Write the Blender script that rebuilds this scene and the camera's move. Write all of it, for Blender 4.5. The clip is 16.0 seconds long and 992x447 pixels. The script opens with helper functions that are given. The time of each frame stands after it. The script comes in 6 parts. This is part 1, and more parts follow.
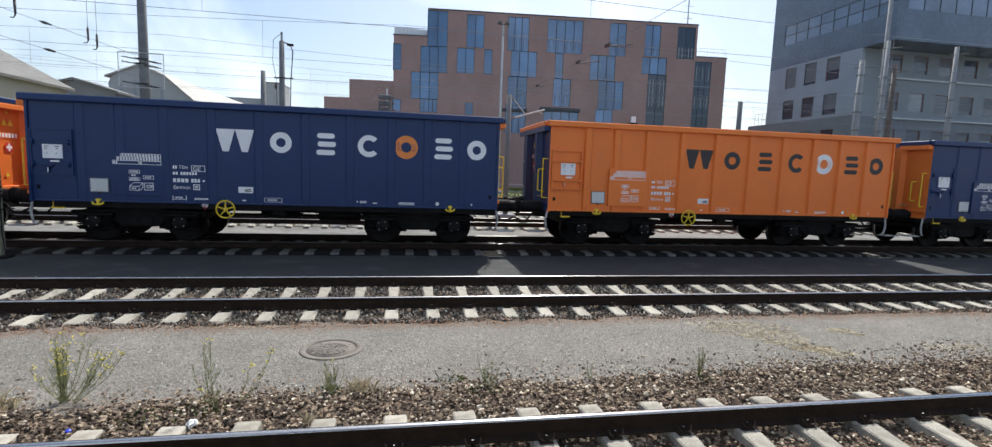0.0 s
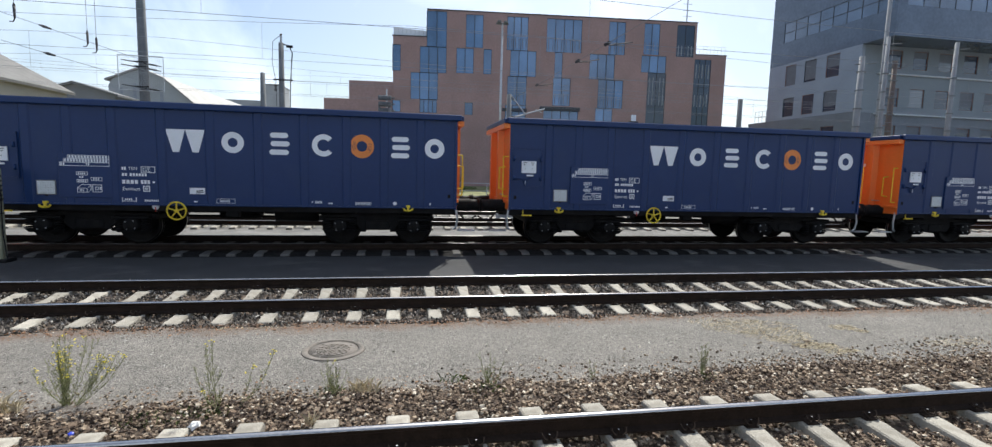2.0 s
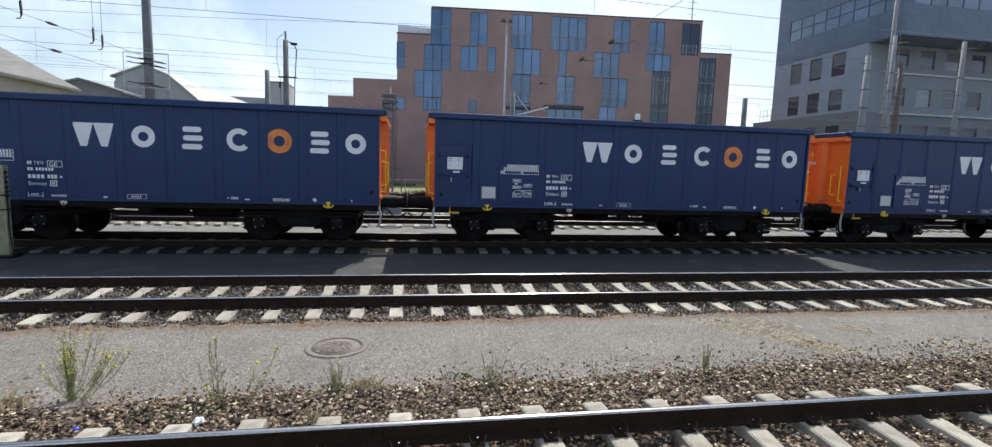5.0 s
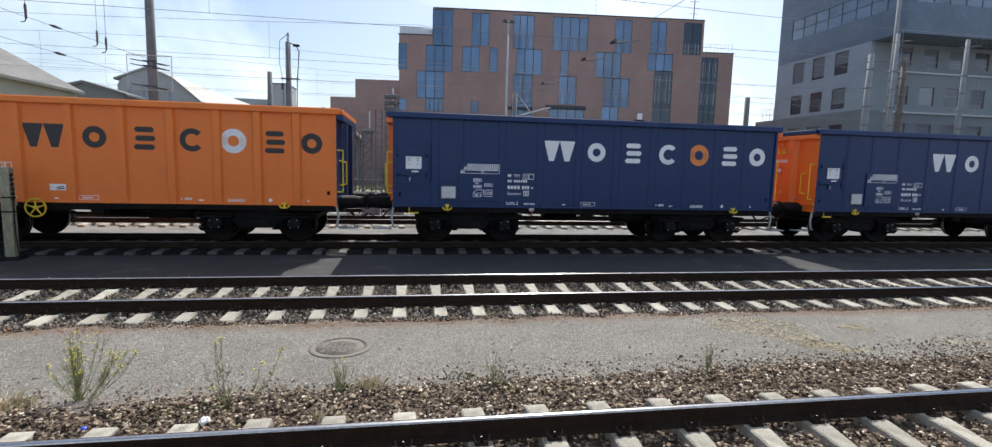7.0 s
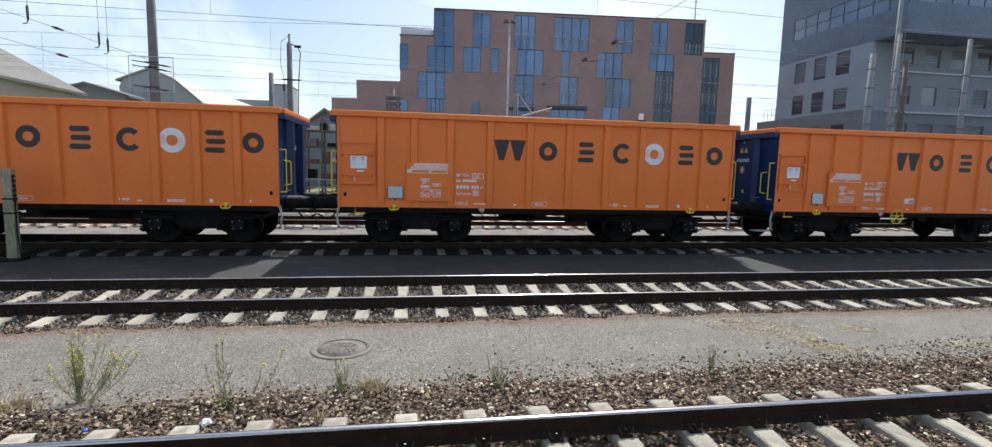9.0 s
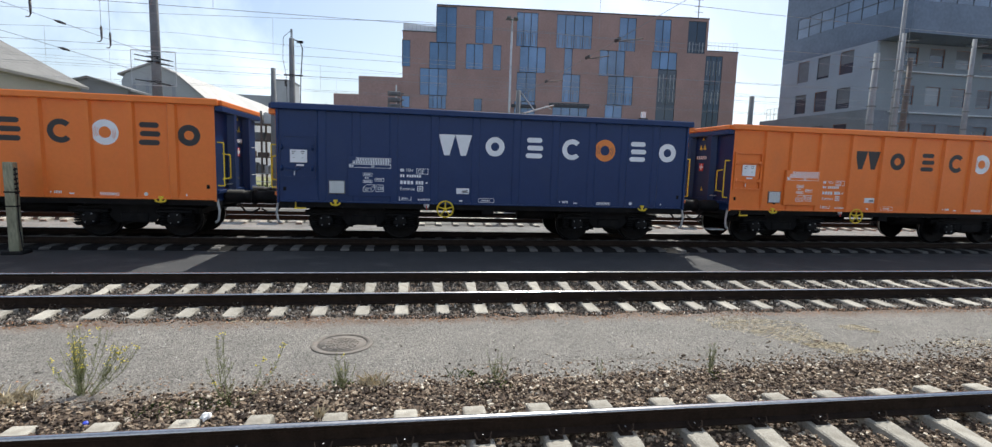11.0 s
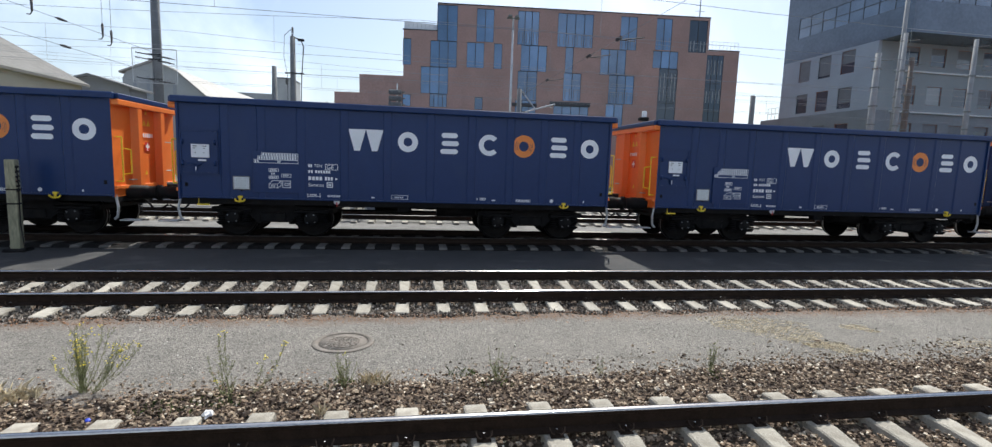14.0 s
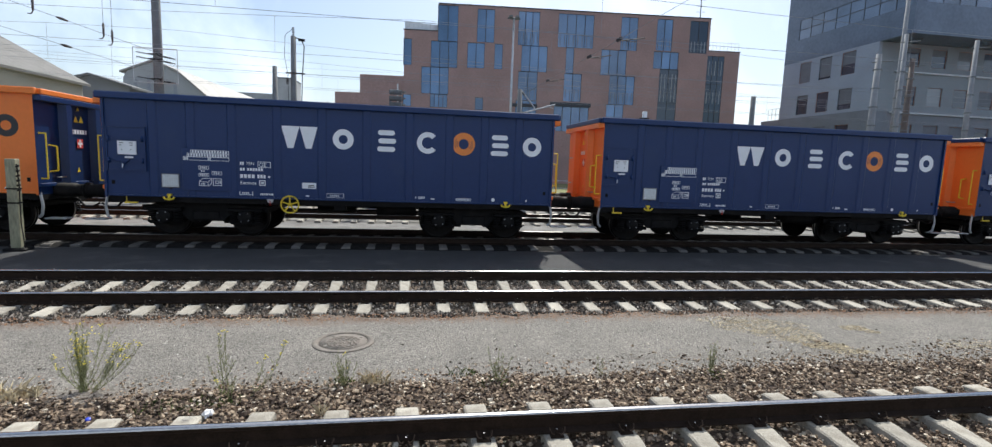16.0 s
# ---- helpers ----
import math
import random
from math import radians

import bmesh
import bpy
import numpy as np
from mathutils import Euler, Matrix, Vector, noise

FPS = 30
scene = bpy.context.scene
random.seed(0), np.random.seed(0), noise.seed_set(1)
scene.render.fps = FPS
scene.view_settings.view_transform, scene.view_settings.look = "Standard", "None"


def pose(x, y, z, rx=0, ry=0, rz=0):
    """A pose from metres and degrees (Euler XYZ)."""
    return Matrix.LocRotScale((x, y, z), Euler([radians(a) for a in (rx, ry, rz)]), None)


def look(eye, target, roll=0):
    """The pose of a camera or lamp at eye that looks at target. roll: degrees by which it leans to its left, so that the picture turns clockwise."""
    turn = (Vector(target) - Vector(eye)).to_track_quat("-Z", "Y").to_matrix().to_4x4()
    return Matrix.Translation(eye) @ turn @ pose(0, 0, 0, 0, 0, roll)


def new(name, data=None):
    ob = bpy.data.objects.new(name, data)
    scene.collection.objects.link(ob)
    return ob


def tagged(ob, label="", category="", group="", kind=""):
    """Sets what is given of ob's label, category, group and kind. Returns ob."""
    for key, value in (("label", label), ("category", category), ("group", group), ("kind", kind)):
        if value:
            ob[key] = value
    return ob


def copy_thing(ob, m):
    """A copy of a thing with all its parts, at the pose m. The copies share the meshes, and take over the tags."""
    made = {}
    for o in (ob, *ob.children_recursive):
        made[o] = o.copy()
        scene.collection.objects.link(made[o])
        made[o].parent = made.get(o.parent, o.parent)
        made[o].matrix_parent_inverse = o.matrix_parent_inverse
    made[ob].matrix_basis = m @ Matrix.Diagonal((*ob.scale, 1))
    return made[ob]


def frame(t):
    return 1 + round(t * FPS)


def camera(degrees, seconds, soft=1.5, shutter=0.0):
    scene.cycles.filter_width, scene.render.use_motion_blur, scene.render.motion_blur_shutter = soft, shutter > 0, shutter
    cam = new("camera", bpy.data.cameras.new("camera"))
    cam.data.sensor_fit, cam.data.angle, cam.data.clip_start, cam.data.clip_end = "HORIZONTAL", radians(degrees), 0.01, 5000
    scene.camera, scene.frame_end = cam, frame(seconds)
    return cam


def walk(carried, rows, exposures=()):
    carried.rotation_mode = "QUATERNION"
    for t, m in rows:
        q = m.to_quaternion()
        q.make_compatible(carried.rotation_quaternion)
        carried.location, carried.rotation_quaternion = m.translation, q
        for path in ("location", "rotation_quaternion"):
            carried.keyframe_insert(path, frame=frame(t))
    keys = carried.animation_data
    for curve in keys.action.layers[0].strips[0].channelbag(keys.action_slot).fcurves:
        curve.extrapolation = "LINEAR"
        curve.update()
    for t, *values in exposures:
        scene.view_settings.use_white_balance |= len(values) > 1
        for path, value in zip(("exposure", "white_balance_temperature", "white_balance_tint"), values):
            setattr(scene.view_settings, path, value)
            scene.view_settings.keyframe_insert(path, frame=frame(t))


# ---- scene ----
# x runs along the tracks, y away from the camera, z up; rail tops lie near z = 0
cam = camera(88.73, 16.0, soft=1.3)
CAMERA = (  # seconds, turn to the right, tilt, roll, eye
    (0.0, 10.180, -6.180, 1.973, -0.000, -0.007, 2.005),
    (0.5, 10.174, -6.147, 1.823, -0.000, -0.006, 2.006),
    (1.0, 10.138, -6.125, 1.730, 0.003, -0.003, 2.003),
    (1.5, 10.124, -6.139, 1.557, 0.000, 0.000, 1.998),
    (2.0, 10.090, -6.189, 1.458, -0.002, 0.003, 1.996),
    (2.5, 10.063, -6.308, 1.480, -0.004, -0.003, 1.997),
    (3.0, 9.962, -6.419, 1.521, -0.000, -0.004, 1.998),
    (3.5, 9.928, -6.448, 1.594, -0.001, -0.003, 2.002),
    (4.0, 9.840, -6.437, 1.639, 0.003, -0.001, 2.002),
    (6.5, 9.564, -6.389, 1.623, -0.003, -0.020, 2.001),
    (7.0, 9.445, -6.380, 1.456, -0.006, -0.026, 2.002),
    (7.5, 9.320, -6.361, 1.342, -0.002, -0.023, 2.001),
    (8.0, 9.316, -6.364, 1.354, -0.005, -0.022, 2.002),
    (8.5, 9.307, -6.331, 1.350, -0.005, -0.018, 2.000),
    (9.0, 9.296, -6.316, 1.370, -0.006, -0.011, 2.003),
    (11.5, 9.175, -6.700, 1.885, -0.008, -0.007, 1.996),
    (12.0, 9.184, -6.742, 1.909, -0.011, -0.013, 1.998),
    (12.5, 9.171, -6.810, 1.913, -0.011, -0.015, 2.000),
    (13.0, 9.169, -6.821, 1.910, -0.015, -0.013, 1.999),
    (13.5, 9.169, -6.806, 1.943, -0.019, -0.013, 2.002),
    (14.0, 9.137, -6.779, 1.973, -0.017, -0.010, 2.000),
    (14.5, 9.116, -6.733, 2.006, -0.015, -0.010, 1.997),
    (15.0, 9.123, -6.724, 2.052, -0.017, -0.008, 1.998),
    (15.5, 9.117, -6.725, 2.102, -0.020, -0.008, 1.998),
    (16.0, 9.116, -6.744, 2.084, -0.019, -0.012, 1.997),
)


def aim(turn, tilt, roll, x, y, z):
    a, b = radians(turn), radians(tilt)
    way = Vector((math.sin(a) * math.cos(b), math.cos(a) * math.cos(b), math.sin(b)))
    eye = Vector((x, y, z))
    return look(eye, eye + way * 10, roll)


walk(cam, [(t, aim(*row)) for t, *row in CAMERA], exposures=[(0.0, 0.21, 6200, 8), (16.0, 0.21, 6200, 8)])

# ---- light: high sun beyond the train, thin bright cloud ----
SUN_ELEVATION, SUN_AZIMUTH = 52.0, 21.0  # azimuth from +y towards +x
sun = new("sun", bpy.data.lights.new("sun", "SUN"))
sun.data.energy, sun.data.angle, sun.data.color = 5.0, radians(0.6), (1.0, 0.945, 0.845)
ways = Vector((math.sin(radians(SUN_AZIMUTH)) * math.cos(radians(SUN_ELEVATION)),
               math.cos(radians(SUN_AZIMUTH)) * math.cos(radians(SUN_ELEVATION)), math.sin(radians(SUN_ELEVATION))))
sun.matrix_world = look(ways * 100, (0, 0, 0))

world = bpy.data.worlds.new("sky")
scene.world = world
world.use_nodes = True
wn, wl = world.node_tree.nodes, world.node_tree.links
wn.clear()
w_out = wn.new("ShaderNodeOutputWorld")
w_bg = wn.new("ShaderNodeBackground")
w_sky = wn.new("ShaderNodeTexSky")
w_sky.sky_type, w_sky.sun_disc = "NISHITA", False
w_sky.sun_elevation, w_sky.sun_rotation = radians(SUN_ELEVATION), radians(SUN_AZIMUTH)
w_sky.air_density, w_sky.dust_density = 1.0, 2.0
w_noise = wn.new("ShaderNodeTexNoise")
w_noise.inputs["Scale"].default_value, w_noise.inputs["Detail"].default_value = 3.2, 7.0
w_noise.inputs["Roughness"].default_value, w_noise.inputs["Distortion"].default_value = 0.55, 0.4
w_ramp = wn.new("ShaderNodeValToRGB")
w_ramp.color_ramp.elements[0].position, w_ramp.color_ramp.elements[1].position = 0.45, 0.72
w_mix = wn.new("ShaderNodeMix")
w_mix.data_type = "RGBA"
w_mix.inputs[7].default_value = (8.2, 8.9, 9.9, 1)
wl.new(w_noise.outputs["Fac"], w_ramp.inputs["Fac"])
wl.new(w_ramp.outputs["Color"], w_mix.inputs[0])
wl.new(w_sky.outputs["Color"], w_mix.inputs[6])
wl.new(w_mix.outputs[2], w_bg.inputs["Color"])
w_bg.inputs["Strength"].default_value = 0.124
wl.new(w_bg.outputs["Background"], w_out.inputs["Surface"])

# ---- materials ----


def paint(name, color, rough=0.5, metal=0.0, vary=0.15, scale=4.0, bump=0.0, bump_scale=60.0, dirt=None, dirt_at=(0.55, 0.75),
          dirt_scale=1.2, spread=0.0, islands=False, stretch=(1, 1, 1)):
    """A surface of one colour with grain, blotches, relief and patches of dirt."""
    m = bpy.data.materials.new(name)
    m.use_nodes = True
    n, l = m.node_tree.nodes, m.node_tree.links
    b = n["Principled BSDF"]
    b.inputs["Roughness"].default_value, b.inputs["Metallic"].default_value = rough, metal
    co = n.new("ShaderNodeTexCoord")
    mp = n.new("ShaderNodeMapping")
    mp.inputs["Scale"].default_value = stretch
    l.new(co.outputs["Object"], mp.inputs["Vector"])
    big, fine = n.new("ShaderNodeTexNoise"), n.new("ShaderNodeTexNoise")
    for node, s in ((big, scale), (fine, bump_scale)):
        node.inputs["Scale"].default_value, node.inputs["Detail"].default_value = s, 6.0
        l.new(mp.outputs["Vector"], node.inputs["Vector"])
    add = n.new("ShaderNodeMath")
    add.operation = "ADD"
    l.new(big.outputs["Fac"], add.inputs[0])
    l.new(fine.outputs["Fac"], add.inputs[1])
    src = add.outputs[0]
    if spread:
        info = n.new("ShaderNodeNewGeometry" if islands else "ShaderNodeObjectInfo")
        rnd = n.new("ShaderNodeMath")
        rnd.operation, rnd.inputs[1].default_value, rnd.inputs[2].default_value = "MULTIPLY_ADD", spread, -spread / 2
        l.new(info.outputs["Random Per Island" if islands else "Random"], rnd.inputs[0])
        more = n.new("ShaderNodeMath")
        l.new(src, more.inputs[0])
        l.new(rnd.outputs[0], more.inputs[1])
        src = more.outputs[0]
    shade = n.new("ShaderNodeMapRange")
    shade.inputs[1].default_value, shade.inputs[2].default_value = 0.75, 1.25
    shade.inputs[3].default_value, shade.inputs[4].default_value = 1 - vary, 1 + vary
    shade.clamp = spread == 0
    l.new(src, shade.inputs[0])
    tint = n.new("ShaderNodeMix")
    tint.data_type, tint.blend_type = "RGBA", "MULTIPLY"
    tint.inputs[0].default_value = 1.0
    tint.inputs[6].default_value = (*color, 1)
    l.new(shade.outputs[0], tint.inputs[7])
    col = tint.outputs[2]
    if dirt:
        spot = n.new("ShaderNodeTexNoise")
        spot.inputs["Scale"].default_value, spot.inputs["Detail"].default_value = dirt_scale, 8.0
        l.new(mp.outputs["Vector"], spot.inputs["Vector"])
        ramp = n.new("ShaderNodeMapRange")
        ramp.inputs[1].default_value, ramp.inputs[2].default_value = dirt_at
        l.new(spot.outputs["Fac"], ramp.inputs[0])
        over = n.new("ShaderNodeMix")
        over.data_type = "RGBA"
        over.inputs[7].default_value = (*dirt, 1)
        l.new(ramp.outputs[0], over.inputs[0])
        l.new(col, over.inputs[6])
        col = over.outputs[2]
    l.new(col, b.inputs["Base Color"])
    if bump:
        bp = n.new("ShaderNodeBump")
        bp.inputs["Strength"].default_value, bp.inputs["Distance"].default_value = bump, 0.02
        l.new(fine.outputs["Fac"], bp.inputs["Height"])
        l.new(bp.outputs["Normal"], b.inputs["Normal"])
    return m


BLUE = paint("blue_paint", (0.0078, 0.0305, 0.114), 0.36, vary=0.05, scale=1.5, bump=0.015, bump_scale=12, dirt=(0.016, 0.04, 0.113), dirt_at=(0.58, 0.9))
ORANGE = paint("orange_paint", (0.8, 0.207, 0.039), 0.38, vary=0.03, scale=1.5, bump=0.015, bump_scale=12, dirt=(0.66, 0.19, 0.055), dirt_at=(0.6, 0.9))
for m in (BLUE, ORANGE):
    m.node_tree.nodes["Principled BSDF"].inputs["Specular IOR Level"].default_value = 0.33
WHITE = paint("white_paint", (0.78, 0.8, 0.84), 0.5, vary=0.05)
BLACK_MARK = paint("black_marking", (0.025, 0.024, 0.027), 0.5, vary=0.1)
ORANGE_MARK = paint("orange_marking", (0.75, 0.24, 0.05), 0.5, vary=0.05)
YELLOW = paint("yellow_paint", (0.75, 0.55, 0.03), 0.45, vary=0.12, scale=9)
RED = paint("red_paint", (0.6, 0.04, 0.03), 0.5)
GREY_STEEL = paint("grey_steel", (0.42, 0.43, 0.44), 0.45, metal=0.4, vary=0.15)
CHASSIS = paint("chassis_black", (0.007, 0.007, 0.008), 0.65, vary=0.3, scale=6, bump=0.15, bump_scale=40, dirt=(0.018, 0.016, 0.014), dirt_at=(0.5, 0.9), dirt_scale=3)
WHEEL = paint("wheel_steel", (0.013, 0.012, 0.012), 0.55, metal=0.3, vary=0.3, scale=10, bump=0.1)
TREAD = paint("wheel_tread", (0.35, 0.34, 0.33), 0.3, metal=1.0, vary=0.15)
RUBBER = paint("rubber", (0.02, 0.02, 0.021), 0.75, vary=0.2, scale=12)
GRID_PLATE = paint("grid_plate", (0.62, 0.66, 0.68), 0.55, vary=0.08, scale=18)
RAIL_SIDE = paint("rail_rust", (0.026, 0.0175, 0.013), 0.7, metal=0.2, vary=0.35, scale=8, bump=0.2, bump_scale=50, dirt=(0.035, 0.024, 0.019), dirt_at=(0.5, 0.9), dirt_scale=5)
RAIL_TOP = paint("rail_polish", (0.48, 0.465, 0.45), 0.2, metal=1.0, vary=0.12, scale=2, bump=0.012, bump_scale=30)
DULL_TOP = paint("rail_dull", (0.2, 0.19, 0.18), 0.42, metal=0.8, vary=0.2, scale=3, bump=0.05, bump_scale=30)
CONCRETE = paint("sleeper_concrete", (0.36, 0.332, 0.28), 0.9, vary=0.22, scale=5, bump=0.5, bump_scale=70, dirt=(0.19, 0.165, 0.13), dirt_at=(0.5, 0.75), dirt_scale=4, spread=0.4)
MAST_CONCRETE = paint("mast_concrete", (0.25, 0.255, 0.265), 0.85, vary=0.15, scale=2, bump=0.2, bump_scale=25)
DARK_CONCRETE = paint("dark_mast_concrete", (0.16, 0.165, 0.17), 0.85, vary=0.2, scale=2, bump=0.2, bump_scale=25)
# near-black ballast: the shade under the train is put into its colour
SHADED_BED = paint("shaded_ballast", (0.017, 0.016, 0.0155), 0.95, vary=0.5, scale=8, bump=1.0, bump_scale=26)
LEAF_LITTER = paint("dry_leaf_litter", (0.24, 0.125, 0.065), 0.95, vary=0.4, scale=14, spread=0.9, islands=True)
# sleeper concrete darkened to take in the train's shade
SHADED_CONCRETE = paint("shaded_concrete", (0.12, 0.113, 0.105), 0.9, vary=0.3, scale=5, bump=0.4, bump_scale=60, spread=0.4)
LATTICE = paint("brown_steel", (0.115, 0.088, 0.075), 0.7, vary=0.25, scale=4)
BED = paint("ballast_bed", (0.095, 0.066, 0.046), 0.95, vary=0.55, scale=9, bump=1.0, bump_scale=28, dirt=(0.15, 0.125, 0.1), dirt_at=(0.5, 0.7), dirt_scale=26)
DARK_ASPHALT = paint("dark_asphalt", (0.036, 0.036, 0.038), 0.9, vary=0.22, scale=1.1, bump=0.5, bump_scale=60, dirt=(0.085, 0.081, 0.077), dirt_at=(0.55, 0.8), dirt_scale=1.5)
YARD = paint("yard_gravel", (0.16, 0.152, 0.14), 0.95, vary=0.3, scale=0.7, bump=0.7, bump_scale=20, dirt=(0.12, 0.115, 0.09), dirt_at=(0.5, 0.75), dirt_scale=0.5)
LIGHT_GRAVEL = paint("pale_gravel", (0.17, 0.165, 0.155), 0.95, vary=0.25, scale=1.5, bump=0.7, bump_scale=30, dirt=(0.11, 0.105, 0.095), dirt_at=(0.5, 0.7), dirt_scale=1.3)
VERGE_M = paint("grassy_ground", (0.16, 0.165, 0.06), 0.95, vary=0.35, scale=1.2, bump=0.8, bump_scale=12, dirt=(0.24, 0.215, 0.11), dirt_at=(0.48, 0.66), dirt_scale=0.7)
GRASS_M = paint("grass", (0.09, 0.12, 0.03), 0.9, vary=0.4, scale=3, spread=0.8, islands=True)
DRY_GRASS = paint("dry_grass", (0.5, 0.425, 0.29), 0.95, vary=0.3, scale=5, spread=0.8, islands=True)
STALK = paint("plant_stalk", (0.21, 0.225, 0.1), 0.85, vary=0.3, scale=9, spread=0.6, islands=True)
FLOWER = paint("yellow_flower", (0.75, 0.62, 0.04), 0.8, vary=0.2, spread=0.4, islands=True)
IRON = paint("cast_iron", (0.165, 0.145, 0.125), 0.8, metal=0.15, vary=0.3, scale=6, bump=0.3, bump_scale=50, dirt=(0.2, 0.17, 0.145), dirt_at=(0.5, 0.7), dirt_scale=8)
POST_WOOD = paint("weathered_post", (0.3, 0.29, 0.2), 0.9, vary=0.3, scale=5, bump=0.5, bump_scale=30, dirt=(0.15, 0.16, 0.1), dirt_at=(0.5, 0.75), dirt_scale=4, stretch=(1, 1, 0.25))
BRICK_WALL = paint("brown_cladding", (0.375, 0.245, 0.226), 0.75, vary=0.14, scale=0.25, bump=0.15, bump_scale=5, dirt=(0.325, 0.222, 0.205), dirt_at=(0.5, 0.7), dirt_scale=0.4)
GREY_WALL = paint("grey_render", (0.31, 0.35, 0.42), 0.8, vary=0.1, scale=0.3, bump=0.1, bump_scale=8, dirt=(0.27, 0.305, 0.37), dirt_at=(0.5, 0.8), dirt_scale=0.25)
DARK_WALL = paint("dark_metal_cladding", (0.115, 0.148, 0.21), 0.22, vary=0.15, scale=0.4, bump=0.1, bump_scale=3)
FRAME_DARK = paint("window_frame_dark", (0.04, 0.045, 0.055), 0.5, vary=0.1)
FRAME_RED = paint("window_frame_brown", (0.3, 0.12, 0.075), 0.6, vary=0.1)
FRAME_PALE = paint("pale_ledge", (0.32, 0.335, 0.36), 0.7, vary=0.1)
# GREY_WALL made darker: shade below the jutting storey put into the colour
FRONT_SHADED = paint("shaded_grey_render", (0.245, 0.275, 0.305), 0.8, vary=0.1, scale=0.3, bump=0.1, bump_scale=8, dirt=(0.22, 0.245, 0.27), dirt_at=(0.5, 0.8), dirt_scale=0.25)
LEDGE_WHITE = paint("white_ledge", (0.55, 0.57, 0.6), 0.7, vary=0.1)
PLINTH_WALL = paint("dark_grey_render", (0.19, 0.205, 0.235), 0.85, vary=0.12, scale=0.4, bump=0.1, bump_scale=8)
BLIND = paint("window_blind", (0.15, 0.16, 0.185), 0.7, vary=0.12, scale=3)
TILE = paint("roof_tile", (0.16, 0.155, 0.147), 0.85, vary=0.2, scale=0.6, bump=0.6, bump_scale=6, dirt=(0.125, 0.12, 0.112), dirt_at=(0.5, 0.75), dirt_scale=0.7)
# surface of the added wall, pale so that it bounces sunlight
BOUNCE_PALE = paint("pale_bounce", (0.52, 0.555, 0.6), 0.9, vary=0.08, scale=0.5, bump=0.1)
HALL_WALL = paint("hall_plaster", (0.36, 0.335, 0.29), 0.85, vary=0.12, scale=0.4, bump=0.1)
PALE_ROOF = paint("pale_sheet_roof", (0.34, 0.325, 0.3), 0.6, vary=0.12, scale=0.4, bump=0.15, bump_scale=3)
PALE_GABLE = paint("pale_gable_plaster", (0.4, 0.41, 0.41), 0.8, vary=0.12, scale=0.4, bump=0.1)
HALL_GREY = paint("hall_sheet", (0.2, 0.215, 0.24), 0.6, vary=0.12, scale=0.3)
WIRE = paint("wire", (0.3, 0.31, 0.32), 0.5, metal=0.5, vary=0.1)
PORCELAIN = paint("insulator", (0.06, 0.055, 0.055), 0.6, vary=0.2)
for m in (CHASSIS, WHEEL, RUBBER, SHADED_BED, RAIL_SIDE):  # lower specular keeps these dark
    m.node_tree.nodes["Principled BSDF"].inputs["Specular IOR Level"].default_value = 0.15
BARE = paint("galvanised", (0.5, 0.51, 0.52), 0.4, metal=0.6, vary=0.15)



def stone_mix(name, dark, mid, grey, pale):
    """Broken stone whose pieces differ: mostly mid and dark, some grey, few pale."""
    m = paint(name, mid, 0.95, vary=0.3, scale=25, bump=0.3, bump_scale=90)
    n, l = m.node_tree.nodes, m.node_tree.links
    geo, ramp, mul = n.new("ShaderNodeNewGeometry"), n.new("ShaderNodeValToRGB"), n["Mix"]
    e = ramp.color_ramp.elements
    e[0].position, e[0].color = 0.0, (*dark, 1)
    e[1].position, e[1].color = 1.0, (*pale, 1)
    for at, c in ((0.3, dark), (0.5, mid), (0.78, grey), (0.92, grey), (0.94, pale)):
        e.new(at).color = (*c, 1)
    l.new(geo.outputs["Random Per Island"], ramp.inputs["Fac"])
    l.new(ramp.outputs["Color"], mul.inputs[6])
    return m


STONE = stone_mix("ballast_stone", (0.066, 0.045, 0.032), (0.185, 0.128, 0.086), (0.32, 0.248, 0.176), (0.62, 0.54, 0.43))
STONE_FAR = stone_mix("ballast_stone_grey", (0.042, 0.037, 0.032), (0.115, 0.096, 0.077), (0.22, 0.19, 0.16), (0.52, 0.48, 0.42))
PATH_GRIT = stone_mix("grit", (0.1, 0.095, 0.09), (0.2, 0.19, 0.175), (0.34, 0.32, 0.29), (0.6, 0.58, 0.54))


def asphalt(name, dark, light):
    """Weathered asphalt: stone chips in dark binder, with faint worn patches."""
    m = paint(name, (1, 1, 1), 0.93, vary=0.14, scale=1.3, bump=0.9, bump_scale=110)
    n, l = m.node_tree.nodes, m.node_tree.links
    chips, ramp, mul = n.new("ShaderNodeTexVoronoi"), n.new("ShaderNodeValToRGB"), n["Mix"]
    chips.inputs["Scale"].default_value = 95.0
    l.new(n["Mapping"].outputs["Vector"], chips.inputs["Vector"])
    sep = n.new("ShaderNodeSeparateColor")
    l.new(chips.outputs["Color"], sep.inputs["Color"])
    e = ramp.color_ramp.elements
    e[0].position, e[0].color = 0.1, (*dark, 1)
    e[1].position, e[1].color = 0.95, (*light, 1)
    l.new(sep.outputs["Red"], ramp.inputs["Fac"])
    l.new(ramp.outputs["Color"], mul.inputs[6])
    return m


PATH = asphalt("worn_asphalt", (0.08, 0.0745, 0.067), (0.33, 0.305, 0.268))


